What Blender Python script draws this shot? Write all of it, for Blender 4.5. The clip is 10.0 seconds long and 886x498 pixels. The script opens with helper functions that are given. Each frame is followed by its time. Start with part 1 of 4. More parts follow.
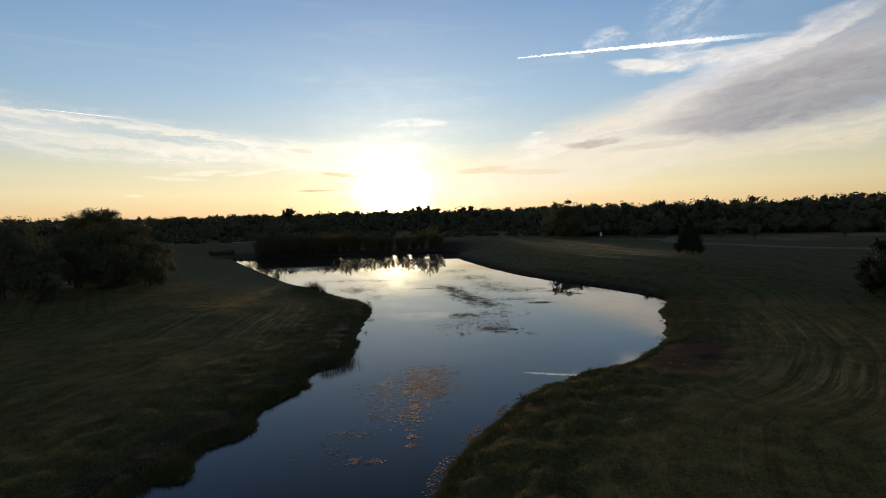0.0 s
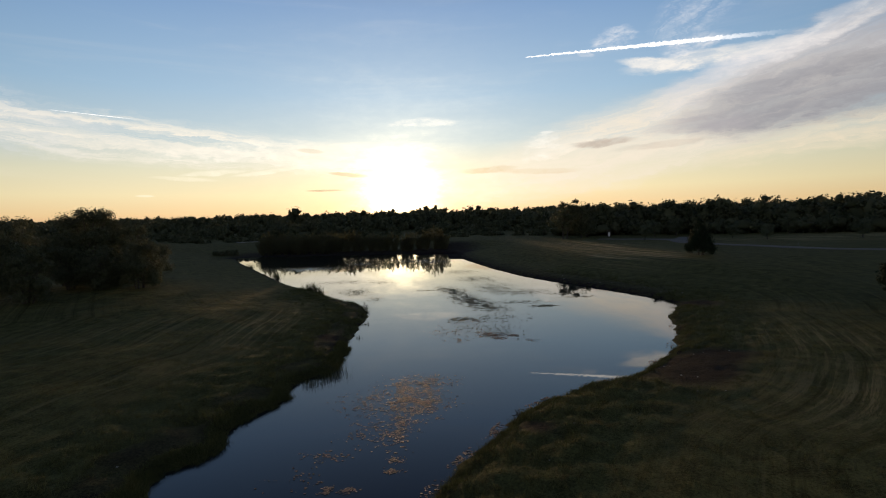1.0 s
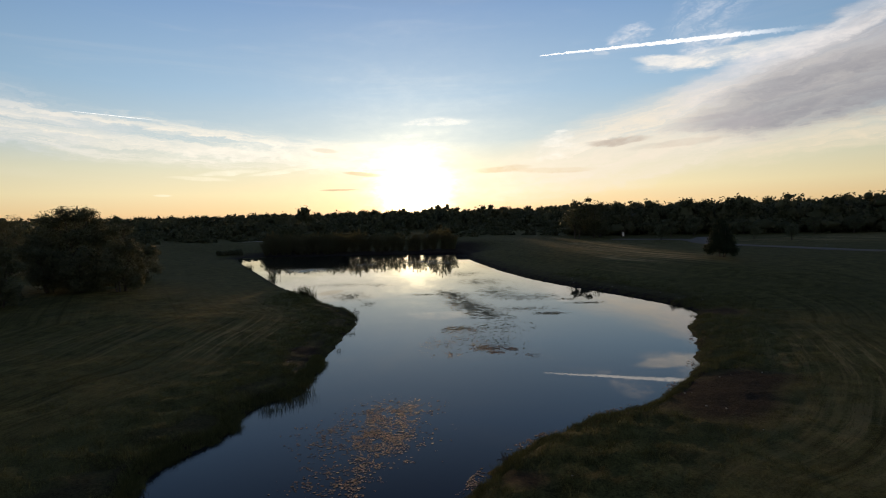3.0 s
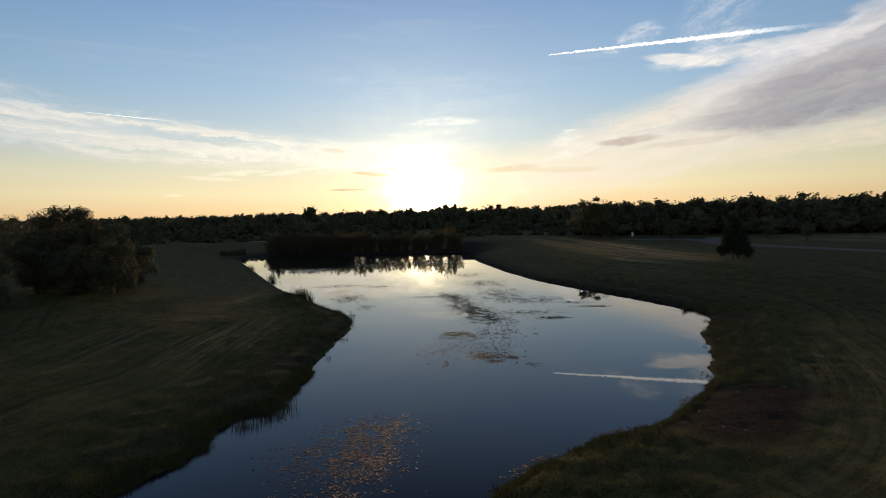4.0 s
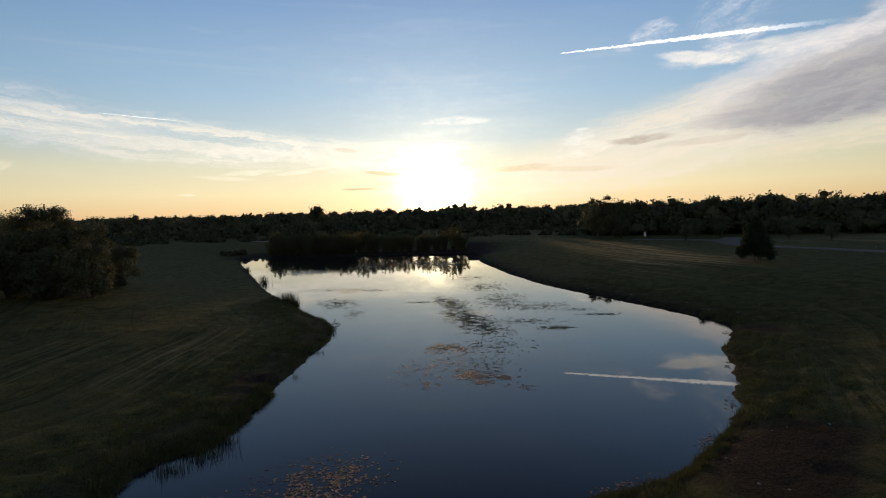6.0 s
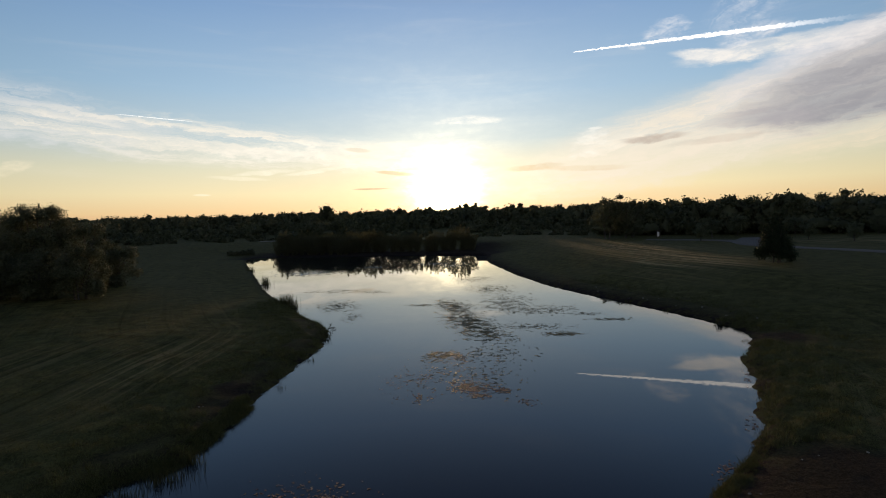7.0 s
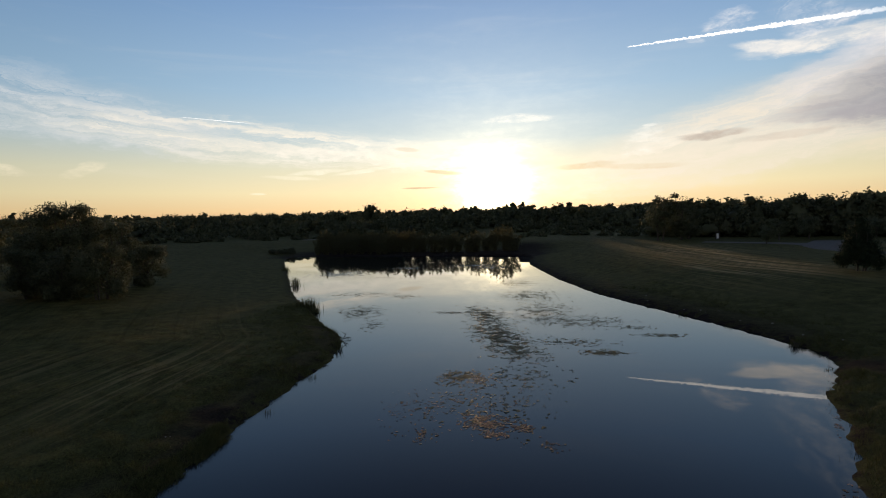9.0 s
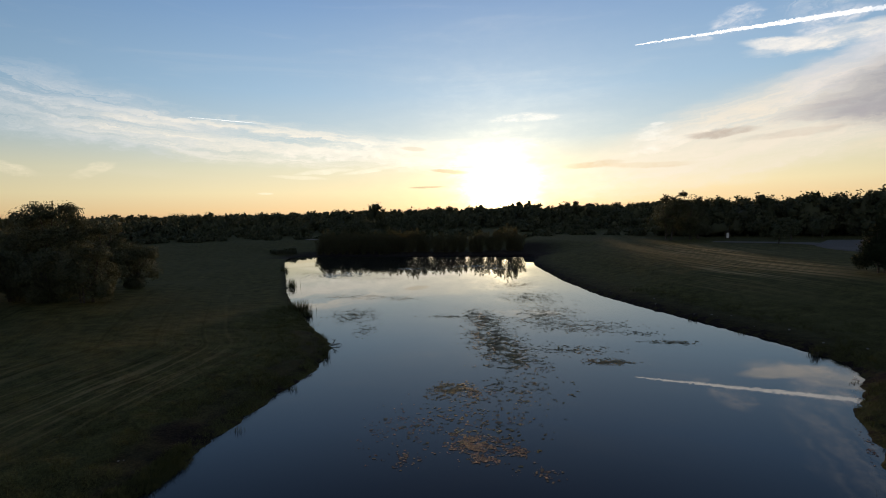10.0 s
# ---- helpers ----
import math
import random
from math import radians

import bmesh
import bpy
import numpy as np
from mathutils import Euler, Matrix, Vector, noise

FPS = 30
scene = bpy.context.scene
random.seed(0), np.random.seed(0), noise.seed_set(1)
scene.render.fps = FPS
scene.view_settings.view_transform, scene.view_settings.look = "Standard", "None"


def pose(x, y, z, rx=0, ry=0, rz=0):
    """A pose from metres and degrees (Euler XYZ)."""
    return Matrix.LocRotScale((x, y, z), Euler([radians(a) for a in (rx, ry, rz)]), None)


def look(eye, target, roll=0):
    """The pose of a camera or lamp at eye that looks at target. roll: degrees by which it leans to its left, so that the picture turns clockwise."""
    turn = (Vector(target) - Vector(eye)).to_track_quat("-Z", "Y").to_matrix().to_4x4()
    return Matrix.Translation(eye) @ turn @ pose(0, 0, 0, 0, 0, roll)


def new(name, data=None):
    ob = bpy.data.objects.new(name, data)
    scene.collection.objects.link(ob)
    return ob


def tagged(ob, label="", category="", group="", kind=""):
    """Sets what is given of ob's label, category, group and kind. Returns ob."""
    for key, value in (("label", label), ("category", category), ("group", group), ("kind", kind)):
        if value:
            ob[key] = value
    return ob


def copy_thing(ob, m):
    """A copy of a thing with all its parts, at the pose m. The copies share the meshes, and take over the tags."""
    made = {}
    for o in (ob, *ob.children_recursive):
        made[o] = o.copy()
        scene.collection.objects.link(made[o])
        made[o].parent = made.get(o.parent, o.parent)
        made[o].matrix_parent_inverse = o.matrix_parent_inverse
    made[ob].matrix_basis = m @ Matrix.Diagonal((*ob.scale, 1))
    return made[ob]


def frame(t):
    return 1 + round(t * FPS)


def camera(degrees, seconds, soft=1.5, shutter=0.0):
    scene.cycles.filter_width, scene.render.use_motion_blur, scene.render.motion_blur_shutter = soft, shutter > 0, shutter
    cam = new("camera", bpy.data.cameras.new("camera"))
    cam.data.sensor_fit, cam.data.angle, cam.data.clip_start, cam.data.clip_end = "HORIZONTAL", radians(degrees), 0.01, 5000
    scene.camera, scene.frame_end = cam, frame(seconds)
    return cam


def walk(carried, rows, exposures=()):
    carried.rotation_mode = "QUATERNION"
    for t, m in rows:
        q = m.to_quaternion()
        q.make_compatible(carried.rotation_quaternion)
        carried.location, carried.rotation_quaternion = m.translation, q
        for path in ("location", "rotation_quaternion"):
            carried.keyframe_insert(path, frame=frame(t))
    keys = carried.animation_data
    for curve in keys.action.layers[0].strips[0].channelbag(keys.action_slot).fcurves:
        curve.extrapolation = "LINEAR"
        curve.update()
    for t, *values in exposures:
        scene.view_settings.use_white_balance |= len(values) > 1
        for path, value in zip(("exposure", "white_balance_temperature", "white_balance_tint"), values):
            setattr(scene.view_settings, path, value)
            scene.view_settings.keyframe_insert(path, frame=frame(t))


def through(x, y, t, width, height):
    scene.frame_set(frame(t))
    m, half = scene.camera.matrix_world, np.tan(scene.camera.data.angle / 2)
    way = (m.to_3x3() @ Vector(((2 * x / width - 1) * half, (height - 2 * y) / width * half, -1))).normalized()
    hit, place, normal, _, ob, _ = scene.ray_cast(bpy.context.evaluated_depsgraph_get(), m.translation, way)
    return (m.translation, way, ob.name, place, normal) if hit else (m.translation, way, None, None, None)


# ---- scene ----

cam = camera(80.84, 10.0, soft=1.0)

# seconds, x, y, z, yaw, pitch, roll of a drone that glides over a pond
PATH = [
    (0.0, 0.00, 0.00, 10.00, 0.000, -3.202, -1.408),
    (0.5, 0.49, 1.18, 10.01, 0.532, -3.202, -1.427),
    (1.0, 0.97, 2.37, 10.00, 0.904, -3.212, -1.431),
    (1.5, 1.42, 3.58, 10.00, 1.200, -3.228, -1.446),
    (2.0, 1.85, 4.82, 10.00, 1.557, -3.239, -1.428),
    (2.5, 2.27, 6.03, 9.97, 1.957, -3.243, -1.421),
    (4.0, 3.49, 9.66, 9.93, 3.318, -3.267, -1.414),
    (4.5, 3.88, 10.86, 9.94, 3.778, -3.275, -1.397),
    (5.0, 4.27, 12.05, 9.95, 4.162, -3.285, -1.379),
    (5.5, 4.64, 13.27, 9.93, 4.397, -3.298, -1.407),
    (7.0, 5.89, 16.97, 9.89, 5.860, -3.313, -1.447),
    (7.5, 6.25, 18.23, 9.90, 7.563, -3.280, -1.379),
    (8.0, 6.61, 19.50, 9.91, 9.488, -3.233, -1.283),
    (8.5, 6.90, 20.79, 9.94, 10.530, -3.257, -1.244),
    (9.0, 7.16, 22.07, 9.96, 11.115, -3.301, -1.199),
    (9.5, 7.41, 23.37, 9.97, 11.559, -3.347, -1.229),
    (10.0, 7.63, 24.68, 9.97, 11.850, -3.370, -1.267),
]


def flown(x, y, z, yaw, pitch, roll):
    a, p = radians(yaw), radians(pitch)
    ahead = Vector((-math.sin(a) * math.cos(p), math.cos(a) * math.cos(p), math.sin(p)))
    eye = Vector((x, y, z))
    return look(eye, eye + ahead * 10, roll)


walk(cam, [(t, flown(*row)) for t, *row in PATH])


# ---------------------------------------------------------------- nodes
def srgb(r, g, b):
    """Linear colour from 0..255 values."""
    return tuple((v / 255 / 12.92) if v < 10 else ((v / 255 + 0.055) / 1.055) ** 2.4 for v in (r, g, b))


class Nodes:
    """Short hand for building a node tree."""

    def __init__(self, tree):
        self.tree = tree
        tree.nodes.clear()

    def add(self, kind, **given):
        node = self.tree.nodes.new(kind)
        for key, value in given.items():
            setattr(node, key, value)
        return node

    def put(self, socket, value):
        if hasattr(value, "is_linked"):
            self.tree.links.new(value, socket)
        elif isinstance(value, tuple) and len(value) == 3 and socket.type == "RGBA":
            socket.default_value = (*value, 1)
        else:
            socket.default_value = value

    def math(self, op, a, b=0.0, c=0.0, clamp=False):
        node = self.add("ShaderNodeMath", operation=op, use_clamp=clamp)
        for socket, value in zip(node.inputs, (a, b, c)):
            self.put(socket, value)
        return node.outputs[0]

    def vec(self, op, a, b=(0, 0, 0)):
        node = self.add("ShaderNodeVectorMath", operation=op)
        self.put(node.inputs[0], a)
        self.put(node.inputs[1], b)
        return node.outputs["Value"] if op in ("DOT_PRODUCT", "LENGTH", "DISTANCE") else node.outputs[0]

    def xyz(self, x, y, z):
        node = self.add("ShaderNodeCombineXYZ")
        for socket, value in zip(node.inputs, (x, y, z)):
            self.put(socket, value)
        return node.outputs[0]

    def mix(self, amount, a, b, blend="MIX"):
        node = self.add("ShaderNodeMix", data_type="RGBA", blend_type=blend)
        self.put(node.inputs[0], amount)
        self.put(node.inputs[6], a)
        self.put(node.inputs[7], b)
        return node.outputs[2]

    def ramp(self, value, stops):
        node = self.add("ShaderNodeValToRGB")
        bar = node.color_ramp
        while len(bar.elements) < len(stops):
            bar.elements.new(0.5)
        for element, (place, colour) in zip(bar.elements, stops):
            element.position, element.color = place, (*colour, 1)
        self.put(node.inputs[0], value)
        return node.outputs[0]

    def span(self, value, a, b, to_a=0.0, to_b=1.0, smooth=True):
        node = self.add("ShaderNodeMapRange", interpolation_type="SMOOTHSTEP" if smooth else "LINEAR")
        for socket, v in zip(node.inputs, (value, a, b, to_a, to_b)):
            self.put(socket, v)
        return node.outputs[0]

    def noise(self, vector, scale, detail=4.0, rough=0.55, warp=0.0):
        node = self.add("ShaderNodeTexNoise")
        self.put(node.inputs["Vector"], vector)
        for key, value in (("Scale", scale), ("Detail", detail), ("Roughness", rough), ("Distortion", warp)):
            node.inputs[key].default_value = value
        return node.outputs[0]

    def stretch(self, vector, scale, turn=(0, 0, 0)):
        node = self.add("ShaderNodeMapping")
        self.put(node.inputs["Vector"], vector)
        node.inputs["Scale"].default_value = scale
        node.inputs["Rotation"].default_value = tuple(radians(v) for v in turn)
        return node.outputs[0]

    def bump(self, height, strength, distance):
        node = self.add("ShaderNodeBump")
        self.put(node.inputs["Height"], height)
        node.inputs["Strength"].default_value, node.inputs["Distance"].default_value = strength, distance
        return node.outputs[0]


def toward(az, el):
    a, e = radians(az), radians(el)
    return Vector((math.sin(a) * math.cos(e), math.cos(a) * math.cos(e), math.sin(e)))


# ---------------------------------------------------------------- sky and sun
SUN_AZ, SUN_EL = -5.7, 2.8

world = bpy.data.worlds.new("evening_sky")
scene.world = world
world.use_nodes = True
W = Nodes(world.node_tree)
way = W.add("ShaderNodeTexCoord").outputs["Generated"]
split = W.add("ShaderNodeSeparateXYZ")
W.put(split.inputs[0], way)
el = W.math("MULTIPLY", W.math("ARCSINE", split.outputs[2]), 57.29578)
az = W.math("MULTIPLY", W.math("ARCTAN2", split.outputs[0], split.outputs[1]), 57.29578)

nishita = W.add("ShaderNodeTexSky", sky_type="NISHITA", sun_disc=False, sun_elevation=radians(SUN_EL), sun_rotation=radians(SUN_AZ))
high = W.math("DIVIDE", W.math("MAXIMUM", el, 0.0), 60.0, clamp=True)
tone = W.ramp(high, [
    (0.0, srgb(222, 168, 126)), (0.02, srgb(238, 204, 152)), (0.05, srgb(239, 222, 177)), (0.09, srgb(221, 217, 189)),
    (0.14, srgb(182, 200, 206)), (0.22, srgb(150, 183, 210)), (0.36, srgb(114, 152, 196)), (0.48, srgb(74, 103, 147)), (0.6, srgb(52, 76, 118)), (1.0, srgb(46, 68, 110))])
tone = W.mix(W.span(W.math("ABSOLUTE", W.math("SUBTRACT", az, SUN_AZ)), 20.0, 58.0, 0.0, 0.58), tone, W.mix(1.0, tone, (0.54, 0.58, 0.60), "MULTIPLY"))
# the eastern half of the evening sky is duller
tone = W.mix(W.span(split.outputs[1], 0.2, -0.9, 0.0, 0.55), tone, srgb(134, 132, 140))
sky = W.mix(1.0, tone, W.mix(1.0, nishita.outputs[0], (0.006, 0.006, 0.006), "MULTIPLY"), "ADD")

# thin streaked cirrus over the whole sky, then the cloud banks
place = W.xyz(az, el, 0.0)
wisp = W.noise(W.stretch(place, (0.05, 0.42, 1), (0, 0, 10)), 1.0, 6.0, 0.6, 0.6)
curl = W.noise(W.stretch(place, (0.12, 0.5, 1)), 1.0, 5.0, 0.6)
curl2 = W.noise(W.stretch(W.vec("ADD", place, (31, 7, 0)), (0.12, 0.5, 1)), 1.0, 5.0, 0.6)
fine = W.noise(W.stretch(place, (0.45, 1.1, 1), (0, 0, -20)), 1.0, 7.0, 0.65, 0.3)
shred = W.noise(W.stretch(place, (1.1, 2.3, 1), (0, 0, -14)), 1.0, 7.0, 0.7, 0.5)
low = W.math("MULTIPLY", W.span(el, 2.0, 6.0), W.span(el, 30.0, 12.0))
sky = W.mix(W.math("MULTIPLY", W.math("MULTIPLY", W.span(wisp, 0.5, 0.85), low), 0.13), sky, srgb(250, 240, 225))

# azimuth, elevation, half length, half width, tilt, warp, grain, streak, cover, colour
CLOUDS = [
    (21.5, 8.0, 25.0, 4.4, 13.0, 1.1, 0.15, 0.45, 0.92, (243, 229, 209)),
    (31.5, 12.9, 12.0, 2.6, 13.0, 1.2, 0.35, 0.45, 0.55, (228, 222, 224)),
    (38.5, 13.2, 16.0, 4.4, 19.0, 1.0, 0.20, 0.45, 0.88, (172, 170, 174)),
    (35.5, 10.3, 13.5, 3.0, 7.0, 1.0, 0.22, 0.35, 0.92, (154, 153, 159)),
    (39.0, 7.2, 15.0, 1.7, 9.0, 1.0, 0.35, 0.55, 0.72, (242, 224, 196)),
    (25.0, 8.7, 5.5, 1.2, 4.0, 1.0, 0.35, 0.35, 0.60, (182, 175, 178)),
    (26.5, 14.7, 8.5, 0.95, 2.0, 0.7, 0.45, 0.5, 0.85, (252, 244, 234)),
    (20.8, 14.9, 3.2, 0.55, -9.0, 0.5, 0.4, 0.3, 0.90, (258, 249, 238)),
    (35.6, 15.4, 5.5, 1.2, 20.0, 0.9, 0.5, 0.4, 0.55, (250, 243, 238)),
    (31.0, 14.2, 6.0, 1.3, 9.0, 0.8, 0.35, 0.4, 0.70, (238, 232, 230)),
    (17.6, 17.6, 2.5, 1.0, 6.0, 1.0, 0.9, 0.0, 0.60, (242, 240, 242)),
    (14.6, 16.3, 1.0, 0.3, -6.0, 0.3, 0.6, 0.0, 0.60, (240, 238, 240)),
    (24.5, 15.9, 3.2, 0.8, 10.0, 0.8, 0.8, 0.0, 0.65, (240, 237, 238)),
    (26.0, 20.0, 6.5, 3.4, 48.0, 1.2, 0.6, 0.9, 0.46, (235, 236, 240)),
    (-29.0, 8.0, 24.0, 2.5, -5.0, 0.9, 0.30, 0.95, 0.96, (251, 241, 224)),
    (-47.0, 10.3, 16.0, 3.4, -9.0, 1.4, 0.4, 1.0, 0.62, (222, 223, 224)),
    (-22.0, 7.4, 9.0, 1.1, 4.0, 1.0, 0.6, 0.3, 0.75, (255, 248, 233)),
    (-12.0, 7.0, 9.0, 1.7, -2.0, 1.0, 0.4, 0.4, 0.80, (255, 246, 226)),
    (-24.5, 5.2, 3.2, 0.28, 5.0, 0.4, 0.5, 0.0, 0.75, (255, 246, 220)),
    (-19.0, 5.4, 4.2, 0.22, 8.0, 0.3, 0.5, 0.0, 0.70, (255, 246, 220)),
    (-27.0, 4.6, 3.4, 0.22, -2.0, 0.3, 0.5, 0.0, 0.65, (255, 244, 214)),
    (-30.5, 2.95, 0.9, 0.13, 0.0, 0.05, 0.3, 0.0, 0.80, (255, 244, 210)),
    (-52.0, 5.2, 3.0, 0.6, -12.0, 0.6, 0.6, 0.3, 0.60, (250, 236, 205)),
    (-45.5, 5.0, 2.0, 0.6, 22.0, 0.6, 0.6, 0.3, 0.55, (250, 236, 205)),
    (-2.8, 10.45, 4.2, 0.45, -1.0, 0.7, 0.7, 0.0, 0.80, (246, 242, 234)),
    (9.9, 7.7, 2.6, 1.3, 30.0, 0.9, 0.8, 0.0, 0.55, (254, 248, 238)),
    (10.6, 9.0, 0.8, 0.16, 0.0, 0.1, 0.4, 0.0, 0.60, (246, 243, 236)),
    (12.5, 7.4, 4.0, 0.7, 16.0, 0.7, 0.5, 0.4, 0.50, (252, 243, 228)),
    (16.3, 7.55, 3.4, 0.50, 1.0, 0.55, 0.45, 0.0, 0.80, (184, 168, 156)),
    (22.0, 6.9, 5.0, 0.35, 4.0, 0.4, 0.4, 0.0, 0.40, (198, 182, 168)),
    (4.2, 5.3, 3.2, 0.40, 2.0, 0.4, 0.5, 0.0, 0.75, (214, 184, 142)),
    (9.0, 5.0, 5.5, 0.30, -1.0, 0.4, 0.5, 0.0, 0.55, (222, 194, 154)),
    (-11.0, 5.15, 2.3, 0.28, -5.0, 0.25, 0.3, 0.0, 0.85, (204, 164, 116)),
    (-13.4, 3.42, 2.2, 0.12, 0.0, 0.1, 0.3, 0.0, 0.85, (178, 140, 100)),
    (-14.9, 7.6, 1.6, 0.24, -3.0, 0.2, 0.3, 0.0, 0.55, (214, 192, 160)),
]
for a0, e0, length, width, tilt, bend, grain, streak, cover, colour in CLOUDS:
    fray = W.math("MULTIPLY", W.math("SUBTRACT", fine, 0.5), min(bend, width) * 1.3)
    da = W.math("ADD", W.math("SUBTRACT", az, a0), W.math("MULTIPLY", W.math("SUBTRACT", curl2, 0.5), bend * 5.0))
    de = W.math("ADD", W.math("ADD", W.math("SUBTRACT", el, e0), fray), W.math("MULTIPLY", W.math("SUBTRACT", curl, 0.5), bend * 2.2))
    ct, st = math.cos(radians(tilt)), math.sin(radians(tilt))
    u = W.math("ADD", W.math("MULTIPLY", da, ct / length), W.math("MULTIPLY", de, st / length))
    v = W.math("ADD", W.math("MULTIPLY", da, -st / width), W.math("MULTIPLY", de, ct / width))
    far = W.math("ADD", W.math("MULTIPLY", u, u), W.math("MULTIPLY", v, v))
    body = W.span(far, 1.15, 0.25, 0.0, cover)
    body = W.math("MULTIPLY", body, W.span(fine, 0.38, 0.64, 1.0 - grain, 1.0))
    if grain >= 0.6:
        body = W.math("MULTIPLY", body, W.span(shred, 0.32, 0.62, 0.42, 1.0))
    if streak:
        combed = W.noise(W.xyz(W.math("MULTIPLY", u, length * 0.05), W.math("MULTIPLY", v, width * 1.15), a0), 1.0, 8.0, 0.66, 0.5)
        body = W.math("MULTIPLY", body, W.span(combed, 0.36, 0.64, 1.0 - streak, 1.0))
    sky = W.mix(body, sky, srgb(*colour))


def contrail(over, start, end, width, cover):
    """A vapour trail along a great circle between two directions."""
    a, b = toward(*start), toward(*end)
    axis, mid = a.cross(b).normalized(), (a + b).normalized()
    along_axis = axis.cross(mid).normalized()
    half = a.angle(b) / 2
    off = W.math("MULTIPLY", W.vec("DOT_PRODUCT", way, tuple(axis)), 57.29578)
    off = W.math("ADD", off, W.math("MULTIPLY", W.math("SUBTRACT", W.noise(place, 3.2, 5.0, 0.75), 0.5), width * 2.6))
    along = W.math("DIVIDE", W.math("ARCTAN2", W.vec("DOT_PRODUCT", way, tuple(along_axis)), W.vec("DOT_PRODUCT", way, tuple(mid))), half)
    taper = W.span(along, -1.0, 0.15, 0.25, 1.0, False)
    near = W.span(W.math("DIVIDE", W.math("ABSOLUTE", off), W.math("MULTIPLY", taper, width)), 1.0, 0.45)
    ends = W.math("MULTIPLY", W.span(along, -1.0, -0.96), W.math("MULTIPLY", W.span(along, 1.0, 0.1), W.span(shred, 0.3, 0.55, 0.55, 1.0)))
    return W.mix(W.math("MULTIPLY", W.math("MULTIPLY", near, ends), cover), over, (1.6, 1.52, 1.44))


sky = contrail(sky, (8.3, 16.6), (33.5, 15.7), 0.23, 0.95)
sky = contrail(sky, (-37.5, 10.34), (-29.8, 10.0), 0.042, 0.65)

# the glow round the low sun
glow = W.math("MULTIPLY", W.math("ARCCOSINE", W.math("MINIMUM", W.vec("DOT_PRODUCT", way, tuple(toward(SUN_AZ + 0.3, 3.0))), 1.0)), 57.29578)
haze = W.math("MULTIPLY", W.math("MULTIPLY", glow, W.span(wisp, 0.3, 0.75, 1.15, 0.84)), W.span(fine, 0.3, 0.7, 1.14, 0.88))
core = W.math("EXPONENT", W.math("MULTIPLY", W.math("POWER", W.math("DIVIDE", haze, 2.75), 2.0), -1.0))
ring = W.math("EXPONENT", W.math("DIVIDE", haze, -4.2))
wide = W.math("EXPONENT", W.math("DIVIDE", glow, -14.0))
sky = W.mix(1.0, sky, W.mix(core, (0, 0, 0), (5.0, 3.9, 2.2)), "ADD")
sky = W.mix(1.0, sky, W.mix(ring, (0, 0, 0), (0.78, 0.65, 0.38)), "ADD")
sky = W.mix(1.0, sky, W.mix(wide, (0, 0, 0), (0.30, 0.28, 0.22)), "ADD")
back = W.add("ShaderNodeBackground")
W.put(back.inputs[0], sky)
back.inputs[1].default_value = 1.0
W.put(W.add("ShaderNodeOutputWorld").inputs[0], back.outputs[0])

sun = new("sun", bpy.data.lights.new("sun", "SUN"))
sun.data.energy, sun.data.angle, sun.data.color = 2.0, radians(0.6), (1.0, 0.62, 0.30)
sun.matrix_world = look((0, 0, 0), -toward(SUN_AZ, SUN_EL))


# ---------------------------------------------------------------- materials
def material(name):
    m = bpy.data.materials.new(name)
    m.use_nodes = True
    return m, Nodes(m.node_tree)


def finish(n, shader):
    n.put(n.add("ShaderNodeOutputMaterial").inputs[0], shader)


def principled(n, colour, rough=0.8, normal=None, metal=0.0, ior=1.45, gloss=0.5):
    p = n.add("ShaderNodeBsdfPrincipled")
    n.put(p.inputs["Base Color"], colour)
    n.put(p.inputs["Roughness"], rough)
    p.inputs["Metallic"].default_value, p.inputs["IOR"].default_value = metal, ior
    p.inputs["Specular IOR Level"].default_value = gloss
    if normal:
        n.put(p.inputs["Normal"], normal)
    return p.outputs[0]


def leafy(name, dark, light, dry, through=0.35, gloss=0.1):
    """Foliage: colour changes from leaf to leaf and crown to crown; some light shines through."""
    m, n = material(name)
    geo = n.add("ShaderNodeNewGeometry")
    spot = n.add("ShaderNodeTexCoord").outputs["Object"]
    patch = n.noise(spot, 0.35, 3.0)
    c = n.mix(geo.outputs["Random Per Island"], dark, light)
    c = n.mix(n.span(patch, 0.52, 0.75, 0.0, 0.6), c, dry)
    thin = n.add("ShaderNodeBsdfTranslucent")
    n.put(thin.inputs[0], c)
    both = n.add("ShaderNodeMixShader")
    both.inputs[0].default_value = through
    n.put(both.inputs[1], principled(n, c, 0.65, gloss=gloss))
    n.put(both.inputs[2], thin.outputs[0])
    finish(n, both.outputs[0])
    return m


def plain(name, dark, light, scale, rough=0.8, depth=0.02, gloss=0.5):
    m, n = material(name)
    spot = n.add("ShaderNodeTexCoord").outputs["Object"]
    grain = n.noise(spot, scale, 6.0, 0.65)
    stain = n.noise(spot, scale * 0.12, 3.0)
    c = n.mix(n.span(grain, 0.3, 0.7), dark, light)
    c = n.mix(n.span(stain, 0.5, 0.8, 0.0, 0.5), c, dark)
    finish(n, principled(n, c, rough, n.bump(grain, 0.6, depth), gloss=gloss))
    return m


